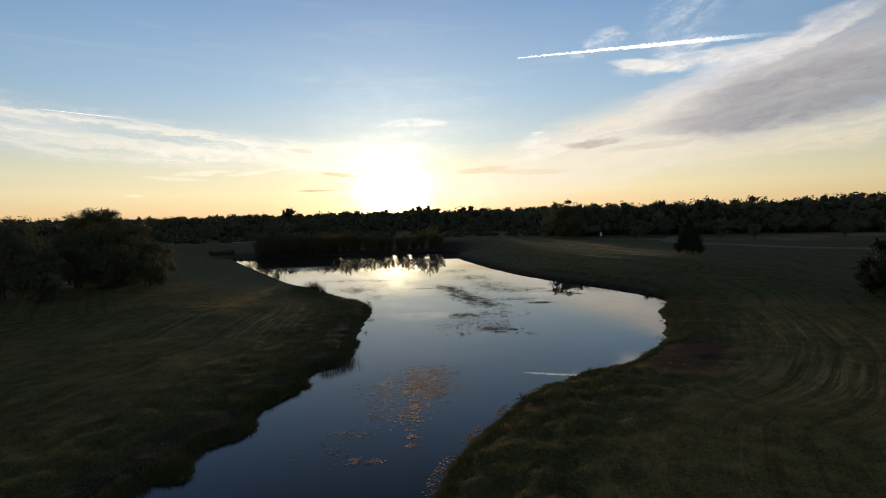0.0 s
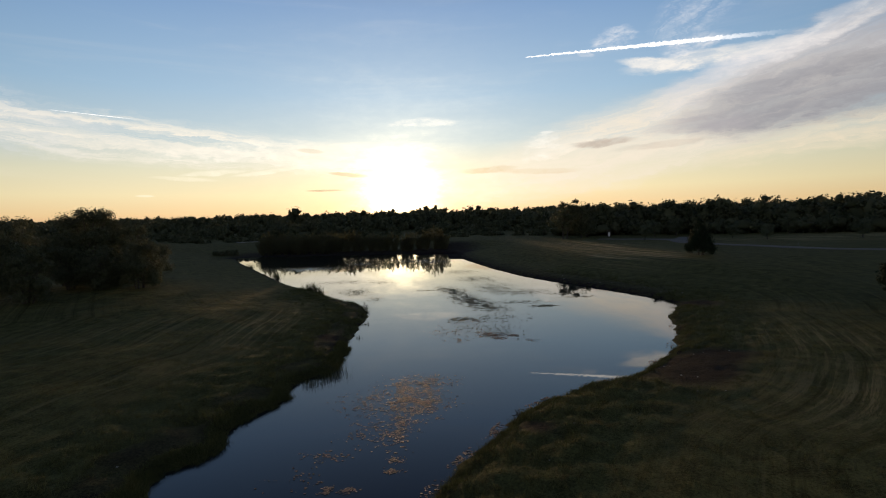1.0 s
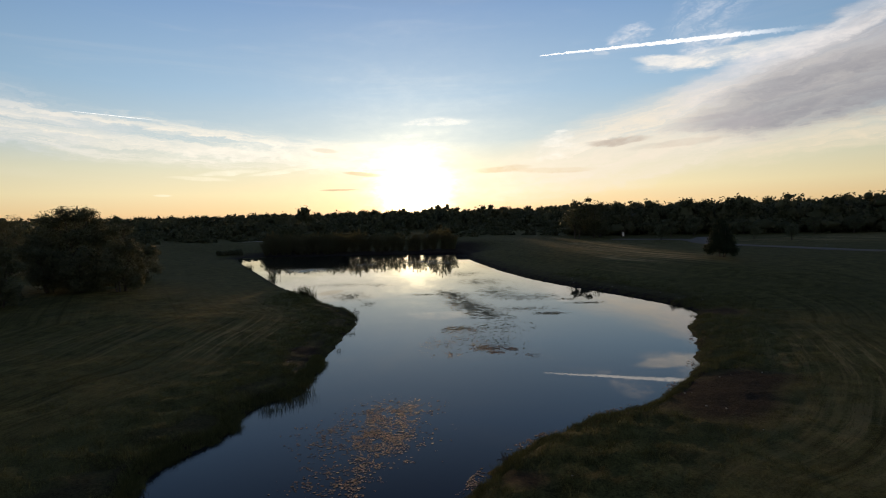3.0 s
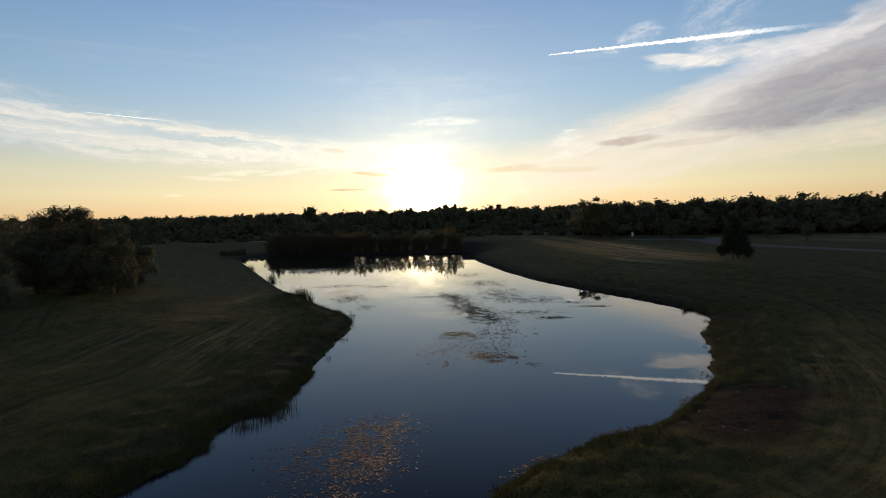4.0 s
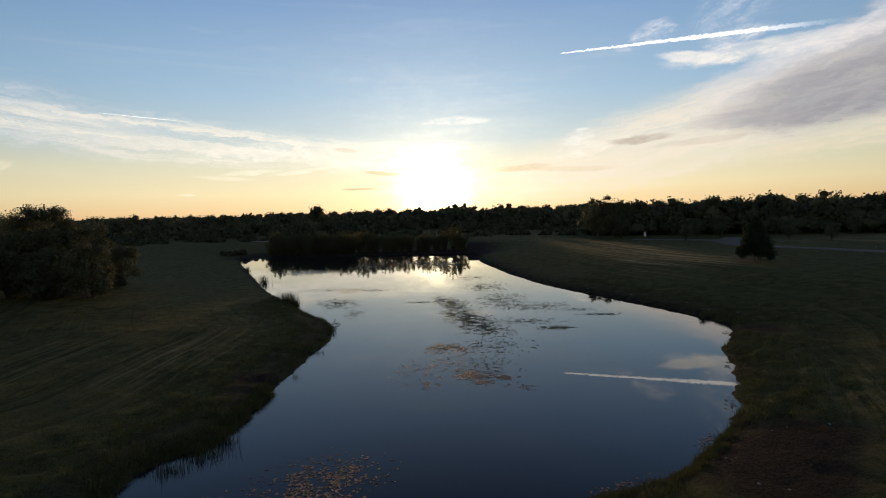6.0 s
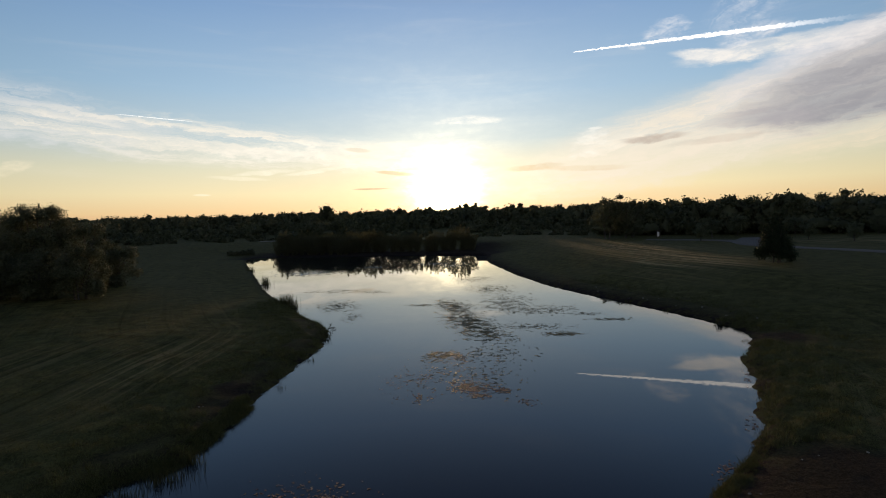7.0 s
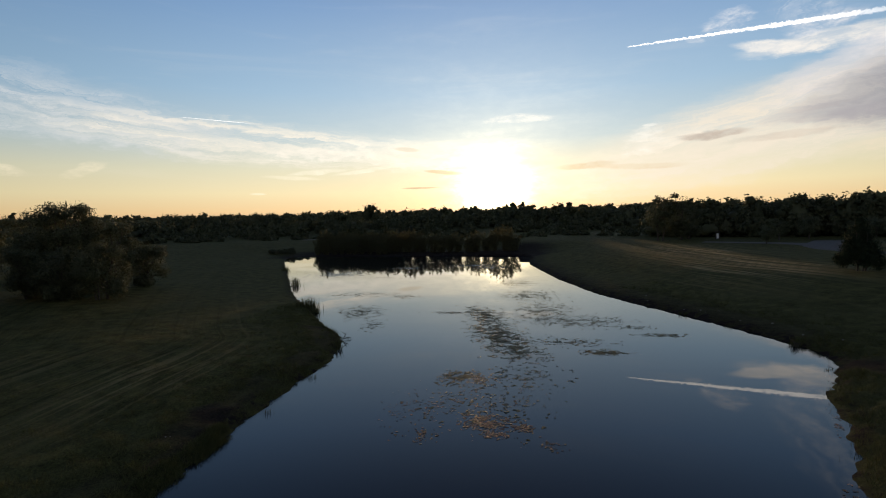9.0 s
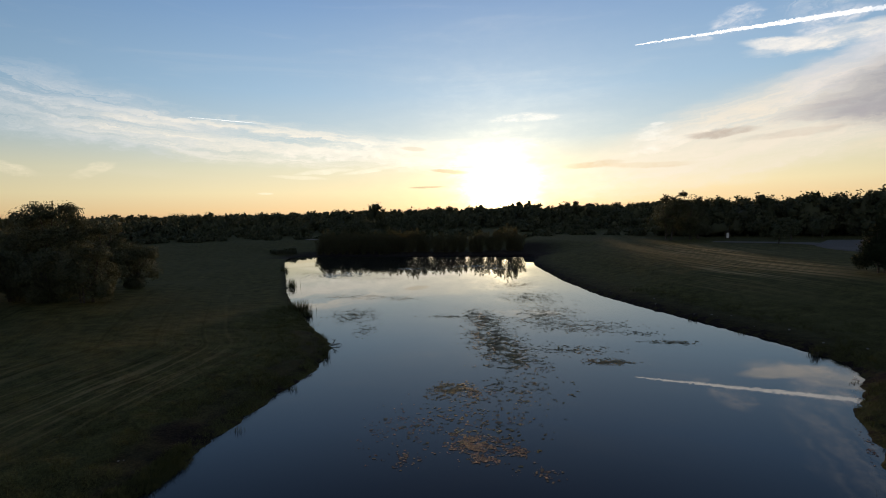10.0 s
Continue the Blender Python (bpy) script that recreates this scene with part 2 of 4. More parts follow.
def ground_material():
    m, n = material("mown_grass_and_mud")
    spot = n.add("ShaderNodeTexCoord").outputs["Object"]
    shore = n.add("ShaderNodeAttribute", attribute_name="shore").outputs["Fac"]
    mud_dark_at = n.add("ShaderNodeAttribute", attribute_name="mud_dark").outputs["Fac"]
    tall = n.noise(spot, 0.9, 7.0, 0.65)
    blade = n.noise(spot, 9.0, 5.0, 0.7)
    patch = n.noise(spot, 0.09, 4.0)
    turf = n.math("ADD", n.math("MULTIPLY", blade, 0.55), n.math("MULTIPLY", tall, 0.45))
    c = n.mix(n.span(turf, 0.36, 0.64), (0.025, 0.024, 0.007), (0.123, 0.117, 0.038))
    c = n.mix(n.span(patch, 0.42, 0.68, 0.0, 0.5), c, (0.086, 0.083, 0.033))
    # swaths of the mower and wheel marks that follow the shore
    split_xy = n.add("ShaderNodeSeparateXYZ")
    n.put(split_xy.inputs[0], spot)
    along = n.math("ADD", split_xy.outputs[0], split_xy.outputs[1])
    swath = n.noise(n.xyz(n.math("MULTIPLY", shore, 1.7), n.math("MULTIPLY", along, 0.03), 0.0), 1.0, 6.0, 0.6, 0.25)
    mown = n.math("MULTIPLY", n.span(shore, 4.0, 9.0), n.span(split_xy.outputs[1], 80.0, 48.0, 0.3, 1.0))
    rake = n.noise(n.xyz(n.math("MULTIPLY", shore, 5.5), n.math("MULTIPLY", along, 0.22), 3.0), 1.0, 5.0, 0.7, 0.4)
    c = n.mix(n.math("MULTIPLY", n.span(rake, 0.50, 0.72), n.math("MULTIPLY", mown, 0.30)), c, (0.150, 0.136, 0.064))
    c = n.mix(n.math("MULTIPLY", n.span(rake, 0.48, 0.30), n.math("MULTIPLY", mown, 0.45)), c, (0.022, 0.023, 0.007))
    # Hay left dry in rows by the mower, with sunlit streaks painted in
    hay_sun_at = n.add("ShaderNodeAttribute", attribute_name="hay_sun").outputs["Fac"]
    windrow = n.noise(n.xyz(n.math("MULTIPLY", shore, 1.9), n.math("MULTIPLY", along, 0.07), 8.0), 1.0, 6.0, 0.68, 0.3)
    c = n.mix(n.math("MULTIPLY", n.span(windrow, 0.47, 0.60), hay_sun_at), c, (0.46, 0.34, 0.160))
    c = n.mix(n.math("MULTIPLY", n.span(swath, 0.54, 0.70), n.math("MULTIPLY", mown, 0.6)), c, (0.160, 0.136, 0.056))
    c = n.mix(n.math("MULTIPLY", n.span(swath, 0.46, 0.34), n.math("MULTIPLY", mown, 0.6)), c, (0.024, 0.022, 0.005))
    earth = n.mix(n.span(blade, 0.35, 0.7), (0.012, 0.009, 0.008), (0.042, 0.029, 0.022))
    bare = n.math("ADD", mud_dark_at, n.math("MULTIPLY", n.span(shore, 1.6, 0.2), n.span(tall, 0.42, 0.6)), clamp=True)
    c = n.mix(bare, c, earth)
    clod = n.noise(spot, 2.6, 6.0, 0.7)
    height = n.math("ADD", n.math("ADD", n.math("MULTIPLY", tall, 0.5), n.math("MULTIPLY", blade, 0.25)), n.math("MULTIPLY", n.math("MULTIPLY", clod, mud_dark_at), 1.3))
    finish(n, principled(n, c, 0.9, n.bump(height, 1.0, 0.16), gloss=0.04))
    return m


def water_material():
    m, n = material("still_pond_water")
    spot = n.add("ShaderNodeTexCoord").outputs["Object"]
    swell = n.noise(n.stretch(spot, (0.35, 0.9, 1)), 1.0, 3.0, 0.5)
    breeze = n.noise(spot, 3.0, 2.0)
    h = n.math("ADD", swell, n.math("MULTIPLY", breeze, 0.06))
    finish(n, principled(n, (0.010, 0.014, 0.017), 0.004, n.bump(h, 0.07, 0.006), ior=1.333))
    return m


GRASS_GROUND = ground_material()
WATER = water_material()
LEAF_BROAD = leafy("broad_leaves", (0.060, 0.066, 0.034), (0.138, 0.142, 0.076), (0.146, 0.138, 0.082), 0.22)
LEAF_LAWN = leafy("lawn_tree_leaves", (0.085, 0.098, 0.056), (0.160, 0.172, 0.100), (0.165, 0.160, 0.098), 0.35)
LEAF_WILLOW = leafy("willow_leaves", (0.080, 0.076, 0.036), (0.175, 0.158, 0.078), (0.200, 0.158, 0.080), 0.55)
LEAF_CEDAR = leafy("cedar_needles", (0.016, 0.026, 0.014), (0.040, 0.052, 0.026), (0.044, 0.048, 0.026), 0.06, 0.04)
LEAF_WOODS = leafy("wood_leaves", (0.052, 0.060, 0.032), (0.130, 0.136, 0.072), (0.140, 0.128, 0.072), 0.3)
GRASS_BLADE = leafy("grass_blades", (0.044, 0.048, 0.016), (0.132, 0.136, 0.054), (0.106, 0.106, 0.050), 0.22, 0.05)
REED_BLADE = leafy("reed_blades", (0.035, 0.042, 0.015), (0.090, 0.085, 0.034), (0.120, 0.090, 0.040), 0.3)
BARK = plain("bark", (0.035, 0.028, 0.020), (0.110, 0.090, 0.068), 6.0, 0.9, 0.03)
ASPHALT = plain("weathered_asphalt", (0.110, 0.098, 0.082), (0.190, 0.172, 0.146), 14.0, 0.95, 0.01, 0.08)
GRAVEL = plain("pale_gravel", (0.22, 0.20, 0.17), (0.46, 0.43, 0.38), 12.0, 0.9, 0.02)
STONE = plain("pale_stone", (0.12, 0.11, 0.09), (0.30, 0.28, 0.24), 5.0, 0.85, 0.02)
WHITE_PAINT = plain("white_paint", (0.62, 0.61, 0.58), (0.80, 0.79, 0.76), 5.0, 0.5, 0.003)
DARK_WOOD = plain("dark_stained_wood", (0.030, 0.022, 0.016), (0.075, 0.055, 0.038), 9.0, 0.7, 0.008)


def pad_material(name, dull, bright, green, rough=0.6, gloss=0.14):
    m, n = material(name)
    geo = n.add("ShaderNodeNewGeometry")
    r = geo.outputs["Random Per Island"]
    c = n.mix(n.math("POWER", r, 2.2), dull, bright)
    c = n.mix(n.span(n.math("FRACT", n.math("MULTIPLY", r, 13.7)), 0.6, 0.9, 0.0, 0.7), c, green)
    finish(n, principled(n, c, rough, gloss=gloss))
    return m


PADS = pad_material("yellowed_floating_leaves", (0.15, 0.085, 0.058), (0.82, 0.42, 0.23), (0.34, 0.22, 0.09))
LILY = pad_material("lily_pads", (0.115, 0.090, 0.034), (0.27, 0.190, 0.080), (0.10, 0.11, 0.038))
# smooth and glossy, for the scraps that make the sky glints
GLINT_SCRAPS = pad_material("glossy_glint_scraps", (0.10, 0.10, 0.09), (0.20, 0.19, 0.16), (0.10, 0.11, 0.08), 0.16, 0.5)


# ---------------------------------------------------------------- meshes
def mesh_of(name, verts, faces, mat):
    """A mesh from arrays; all faces have the same number of corners."""
    verts, faces = np.asarray(verts, np.float32), np.asarray(faces, np.int32)
    me = bpy.data.meshes.new(name)
    me.vertices.add(len(verts))
    me.vertices.foreach_set("co", verts.ravel())
    k = faces.shape[1]
    me.loops.add(faces.size)
    me.loops.foreach_set("vertex_index", faces.ravel())
    me.polygons.add(len(faces))
    me.polygons.foreach_set("loop_start", np.arange(0, faces.size, k, dtype=np.int32))
    me.update(calc_edges=True)
    me.materials.append(mat)
    return me


def part(name, me, parent, label=""):
    ob = new(name, me)
    ob.parent = parent
    return tagged(ob, label)


def smooth(me):
    me.polygons.foreach_set("use_smooth", np.ones(len(me.polygons), bool))
    return me


# ---------------------------------------------------------------- the lie of the land
LEFT_SHORE = [(-16, -60), (-13, -20), (-12.0, 5), (-11.9, 18.6), (-10.4, 19.9), (-11.0, 21.8), (-11.0, 23.0), (-9.8, 24.0), (-9.4, 25.0), (-10.0, 26.5), (-9.9, 28.6), (-9.0, 30.2), (-8.7, 31.6), (-9.0, 33.2), (-8.5, 35.0), (-7.4, 36.5), (-7.3, 38.5), (-7.4, 41), (-7.9, 47), (-8.0, 52), (-8.3, 58), (-10, 63.5),
              (-13.9, 68.5), (-19.6, 77), (-27.1, 88.3), (-34.6, 102), (-47.6, 125.3), (-57.3, 143), (-61.8, 153)]
RIGHT_SHORE = [(3.2, 153), (3.7, 146), (3.9, 135), (6.2, 122), (9.3, 107), (13, 93.5), (17, 84), (21.3, 75), (25, 66.5), (26.1, 61.5), (24.6, 57.2), (22.2, 53.4), (21.2, 49.5), (19.3, 45), (17.1, 40.4), (14.6, 37), (12, 34.2),
               (9, 32.6), (6.6, 30.6), (4.5, 28.5), (3.1, 26.2), (1.6, 23.6), (0.3, 21), (-0.6, 18), (-2.5, 12), (-4, 2), (-4, -20), (-3, -60)]
FAR_SHORE = [(-62.6, 158), (-57, 160), (-48, 159.5), (-30, 158), (-12, 157.5), (0, 158)]


def rounded(points, steps=6):
    """A smooth curve through control points."""
    p = np.array(points, float)
    p = np.vstack([2 * p[0] - p[1], p, 2 * p[-1] - p[-2]])
    out = []
    for i in range(1, len(p) - 2):
        for s in np.arange(steps) / steps:
            a, b, c, d = p[i - 1:i + 3]
            out.append(0.5 * (2 * b + (c - a) * s + (2 * a - 5 * b + 4 * c - d) * s * s + (3 * b - a - 3 * c + d) * s ** 3))
    return np.array(out + [p[-2]])


POND = rounded(LEFT_SHORE + FAR_SHORE + RIGHT_SHORE)


def wobble(x, y, size, seed=0.0):
    """Soft waves in numbers, about -1 to 1."""
    x, y = np.asarray(x, float) / size, np.asarray(y, float) / size
    return (np.sin(x * 1.7 + 1.3 * np.sin(y * 0.9 + seed) + seed) + np.sin(y * 2.1 + 1.1 * np.sin(x * 1.3 - seed) + 2 * seed)
            + 0.6 * np.sin(x * 3.9 - y * 2.7 + seed * 3) + 0.5 * np.sin(y * 5.3 + x * 3.1 + seed * 5)) / 3.1


def shore_distance(x, y):
    """Metres from the water's edge: positive on land."""
    x, y = np.asarray(x, float).ravel(), np.asarray(y, float).ravel()
    best = np.full(x.shape, 1e9)
    inside = np.zeros(x.shape, bool)
    for (ax, ay), (bx, by) in zip(POND, np.roll(POND, -1, axis=0)):
        dx, dy = bx - ax, by - ay
        s = np.clip(((x - ax) * dx + (y - ay) * dy) / (dx * dx + dy * dy + 1e-9), 0, 1)
        best = np.minimum(best, np.hypot(x - ax - s * dx, y - ay - s * dy))
        if dy != 0:
            inside ^= ((ay > y) != (by > y)) & (x < ax + (y - ay) / dy * dx)
    return np.where(inside, -best, best)


def step(a, b, v):
    s = np.clip((v - a) / (b - a), 0, 1)
    return s * s * (3 - 2 * s)


def land(x, y, d=None):
    """Height of the ground, and the distance from the shore."""
    x, y = np.asarray(x, float), np.asarray(y, float)
    if d is None:
        d = shore_distance(x, y).reshape(x.shape)
    e = d + 0.25 * wobble(x, y, 1.1) + 0.22 * wobble(x, y, 0.42, 2.0) * step(0, 2, 4 - np.abs(d))
    right = 1.15 + 2.1 * step(42, 88, y) + 0.6 * step(60, 110, x) * step(60, 120, y)
    left = 1.0 + 1.1 * step(35, 75, y) + 0.9 * step(90, 190, y)
    field = np.where(x > -4 + 0.02 * y, right, left) + 7.0 * step(230, 800, np.hypot(x, y))
    edge = np.where((x < -10) & (y > 60), 0.5 - 0.38 * step(75, 105, y), 0.5)
    bank = edge * (1 - np.exp(-np.maximum(e, 0) / 0.7))
    z = bank + (field - edge) * step(0, np.where(x < 0, 26 + 24 * step(80, 120, y), 19), e) + (0.10 - 0.06 * step(50, 80, y)) * wobble(x, y, 6.0, 1.0) * step(1, 6, e) + 0.04 * wobble(x, y, 1.7, 4.0) * step(0.3, 2, e) * step(80, 55, y)
    z = z + np.where(mud_dark_patch(x, y, d) > 0.3, 0.3, 1.0) * (0.17 * wobble(x, y, 0.75, 6.0) + 0.10 * wobble(x, y, 0.33, 8.0)) * step(0.3, 1.2, e) * step(9, 3, e) * step(90, 60, y)
    return np.where(e > 0, z, np.maximum(-0.9, 0.35 * e)), d


def mud_dark_patch(x, y, d):
    spots = [(14.9, 33.0, 2.5), (18.6, 37.0, 2.0), (16.6, 35.0, 1.8), (27.2, 57.5, 1.8), (-9.3, 45, 1.0), (4.7, 25.6, 0.8)]
    m = sum(np.exp(-((x - a) ** 2 + (y - b) ** 2) / (r * r)) for a, b, r in spots)
    # the second term darkens the whole far bank with the same earth colour
    strip = step(5.4, 1.4, d) * step(58, 70, y) * (x > 0) + 1.8 * step(17, 11, d) * step(150, 154, y) * step(-72, -62, x) * step(14, 3, x) + 1.5 * step(3.2, 2.0, d) * step(0.5, 1.0, d) * (x < -4) * (y < 66) * (0.55 + 0.45 * wobble(x, y, 2.0, 7.0))
    return np.clip(m * 1.2 + 0.5 * strip + 0.25 * wobble(x, y, 1.5, 3.0) * (m > 0.1), 0, 0.9)


def hay_sun_patch(x, y):
    """Hay rows on the mown field, and sunlit lawn painted in the same colour."""
    # the wide spot at (100, 130) paints the sunlit lawn band past the road
    spots = [(33, 122, 7, 22, 0.9), (35, 95, 6, 9, 0.8), (28, 92, 4, 6, 0.5), (-16.5, 50, 3.5, 8, 0.30), (-27, 48, 8, 6, 0.15), (100, 130, 38, 16, 0.8), (22, 27, 6, 5, 0.35), (27, 40, 5, 8, 0.3)]
    return np.clip(sum(k * np.exp(-((x - a) / p) ** 2 - ((y - b) / q) ** 2) for a, b, p, q, k in spots), 0, 0.9)


def lines_of(*spans):
    out = []
    for a, b, n in spans:
        out += list(np.linspace(a, b, n, endpoint=False))
    return np.array(out)


gx = lines_of((-3600, -700, 14), (-700, -200, 25), (-200, -66, 60), (-66, -26, 66), (-26, 30, 150), (30, 120, 60), (120, 260, 30), (260, 800, 25), (800, 3601, 14))
gy = lines_of((-3000, -100, 12), (-100, 8, 30), (8, 70, 165), (70, 170, 150), (170, 300, 45), (300, 900, 40), (900, 4201, 14))
X, Y = np.meshgrid(gx, gy)
Z, D = land(X, Y)
nx, ny = len(gx), len(gy)
quad = (np.arange(ny - 1)[:, None] * nx + np.arange(nx - 1)).ravel()
me = smooth(mesh_of("ground", np.stack([X, Y, Z], -1).reshape(-1, 3), np.stack([quad, quad + 1, quad + nx + 1, quad + nx], -1), GRASS_GROUND))
me.attributes.new("shore", "FLOAT", "POINT").data.foreach_set("value", D.ravel().astype(np.float32))
me.attributes.new("mud_dark", "FLOAT", "POINT").data.foreach_set("value", mud_dark_patch(X, Y, D).ravel().astype(np.float32))
me.attributes.new("hay_sun", "FLOAT", "POINT").data.foreach_set("value", hay_sun_patch(X, Y).ravel().astype(np.float32))
tagged(new("ground", me), "mown grass field with wheel marks round the pond", "ground", kind="structure")

me = mesh_of("water", [(-75, -70, 0), (40, -70, 0), (40, 165, 0), (-75, 165, 0)], [(0, 1, 2, 3)], WATER)
tagged(new("water", me), "still dark pond water mirroring the sunset sky", "pond", kind="structure")


def ground_z(x, y):
    return float(land(np.array([x]), np.array([y]))[0][0])


def strip(name, points, widths, mat, lift, label, category):
    """A paved or gravelled band that lies on the land, with a thin edge."""
    c = rounded(points, 8)
    w = np.interp(np.linspace(0, 1, len(c)), np.linspace(0, 1, len(widths)), widths)
    t = np.gradient(c, axis=0)
    t /= np.linalg.norm(t, axis=1)[:, None]
    side = np.stack([t[:, 1], -t[:, 0]], -1)
    across = np.array([-0.52, -0.5, -0.17, 0.17, 0.5, 0.52])
    p = c[:, None] + side[:, None] * (w[:, None] * across)[..., None]
    z = land(p[..., 0], p[..., 1])[0] + np.array([-0.06, lift, lift + 0.03, lift + 0.03, lift, -0.06])
    k = len(across)
    q = (np.arange(len(c) - 1)[:, None] * k + np.arange(k - 1)).ravel()
    me = mesh_of(name, np.dstack([p, z]).reshape(-1, 3), np.stack([q, q + 1, q + k + 1, q + k], -1), mat)
    return tagged(new(name, me), label, category, kind="structure")


strip("road", [(190, 58), (120, 74), (74, 88), (62, 108), (57, 124), (60, 140), (50, 150), (44, 154)], [3.6, 3.6, 3.6, 3.6, 5, 6, 4, 3], ASPHALT, 0.07, "pale grey asphalt park road across the grass", "road")
strip("parking_area", [(57, 130), (64, 140), (70, 152)], [5, 9, 7], ASPHALT, 0.10, "grey asphalt parking area beside the road", "parking lot")
strip("gravel_track", [(-84, 207), (-79, 210), (-74, 213)], [2, 4, 3], GRAVEL, 0.06, "pale gravel track at the foot of the woods", "path")


# ---------------------------------------------------------------- plants
def unit(rng, n):
    v = rng.normal(size=(n, 3))
    return v / np.linalg.norm(v, axis=1)[:, None]


def leaves(rng, spots, size, up=0.0, slim=0.5):
    """Leaf sprays: a pointed, folded diamond at each spot, its face turned more or less outward."""
    centres, out = spots
    n = len(centres)
    out = out + 0.8 * unit(rng, n)
    a = unit(rng, n)
    a[:, 2] += up
    a -= out * ((a * out).sum(1) / (out * out).sum(1))[:, None]
    a /= np.linalg.norm(a, axis=1)[:, None] + 1e-9
    b = np.cross(a, out)
    b /= np.linalg.norm(b, axis=1)[:, None] + 1e-9
    s = (size * rng.uniform(0.55, 1.35, n))[:, None]
    fold = np.cross(a, b) * s * 0.16
    v = np.stack([centres - a * s * 0.5, centres + b * s * slim * 0.5 + fold, centres + a * s * 0.5, centres - b * s * slim * 0.5 + fold], 1).reshape(-1, 3)
    i = np.arange(n)[:, None] * 4
    return v, i + np.array([[0, 1, 2, 3]])


def shell(rng, n, lobes, per=34, tight=0.17, shoots=0.10, high=0.95, span=0.55):
    """Leaves in many small sprays over the outer part of a bunch of lobes (x, y, z, rx, ry, rz); some sprays are long shoots."""
    lobes = np.array(lobes, float)
    area = (lobes[:, 3] * lobes[:, 4] + lobes[:, 5] * lobes[:, 3]) ** 0.9
    m = max(n // per, 6)
    pick = rng.choice(len(lobes), m, p=area / area.sum())
    out = unit(rng, m)
    deep = high - span * rng.uniform(0, 1, m) ** 1.6
    heart = lobes[pick, :3] + out * lobes[pick, 3:] * deep[:, None]
    reach = lobes[pick, 3:].mean(1) * tight * rng.uniform(0.55, 1.6, m) + 0.12
    k = rng.integers(0, m, n)
    away = np.clip(rng.normal(size=(n, 3)), -1.25, 1.25) * reach[k][:, None] * (1, 1, 0.85)
    # shoots: leaves along a line that climbs out of the crown
    long = (rng.uniform(0, 1, m) < shoots)[k]
    climb = out * 0.6 + (0, 0, 0.9) + 0.35 * unit(rng, m)
    along = rng.uniform(0, 1, n)
    line = climb[k] * (along * reach[k] * 1.2)[:, None] + 0.28 * away * (1.1 - along)[:, None]
    spot = heart[k] + np.where(long[:, None], line, away)
    spot[:, 2] = np.maximum(spot[:, 2], 0.05)
    return spot, out[k] + 0.45 * unit(rng, n) + (0, 0, 0.25)


def limb(a, b, ra, rb, sides=7):
    """A tapered, slightly bent limb."""
    a, b = Vector(a), Vector(b)
    way = (b - a)
    across = way.orthogonal().normalized()
    other = way.normalized().cross(across)
    rings = []
    for s in (0.0, 0.35, 0.7, 1.0):
        c = a + way * s + across * math.sin(s * 3.1) * way.length * 0.05
        r = ra + (rb - ra) * s
        rings += [c + (across * math.cos(k * math.tau / sides) + other * math.sin(k * math.tau / sides)) * r for k in range(sides)]
    faces = [(i * sides + k, i * sides + (k + 1) % sides, (i + 1) * sides + (k + 1) % sides, (i + 1) * sides + k) for i in range(3) for k in range(sides)]
    return [tuple(v) for v in rings], faces


def woody(limbs):
    verts, faces = [], []
    for one in limbs:
        v, f = limb(*one)
        faces += [tuple(i + len(verts) for i in q) for q in f]
        verts += v
    return smooth(mesh_of("trunk", verts, faces, BARK))


def lobes_of(rng, width, base, top, count):
    """Lobes that make up a round-headed crown from base to top."""
    tall = top - base
    out = [(0, 0, base + 0.48 * tall, width * 0.74, width * 0.74, tall * 0.47)]
    for k in range(count):
        s = rng.uniform(0.06, 0.97)
        shape = math.sqrt(max(0.0, 1 - ((s - 0.42) / 0.64) ** 2))
        reach, turn = width * shape * rng.uniform(0.55, 0.85), rng.uniform(0, math.tau)
        r = width * rng.uniform(0.22, 0.38)
        z = min(max(base + tall * s, base + r * 0.8), top - r * 0.7)
        out.append((math.cos(turn) * reach, math.sin(turn) * reach, z, r, r, r * rng.uniform(0.7, 1.0)))
    return out


def tree(name, rng, height, width, base, leaf, count, mat, label, category, lobes=9, stems=1, slim=0.5, up=0.0, wood=1.0, per=34, tight=0.14, shoots=0.06, forms=None):
    """A tree at the origin: trunk with limbs, and a crown of many leaves."""
    top = new(name)
    tagged(top, label, category)
    shapes = forms or lobes_of(rng, width, base, height, lobes)
    lobes = len(shapes) if forms else lobes
    limbs = []
    for k in range(stems):
        turn = rng.uniform(0, math.tau)
        off = (stems > 1) * width * 0.18
        foot = (math.cos(turn) * off, math.sin(turn) * off, -0.25)
        head = (foot[0] * 2.2, foot[1] * 2.2, base + (height - base) * 0.72)
        thick = (0.028 * height / stems ** 0.5 + 0.03) * wood
        limbs.append((foot, head, thick, thick * 0.3))
    for lobe in shapes[len(shapes) - lobes:]:
        low = base * 0.9 + (lobe[2] - base) * 0.45
        limbs.append(((limbs[0][0][0], limbs[0][0][1], low), lobe[:3], (0.012 * height + 0.01) * wood, 0.012 * wood))
    part("trunk", woody(limbs), top, "brown bark trunk and limbs")
    v, f = leaves(rng, shell(rng, count, shapes, per, tight, shoots), leaf, up, slim)
    part("crown", mesh_of("crown", v, f, mat), top)
    return top


def stand(ob, x, y, turn=0.0, sink=0.0):
    ob.matrix_world = pose(x, y, ground_z(x, y) - sink, 0, 0, turn)
    return ob


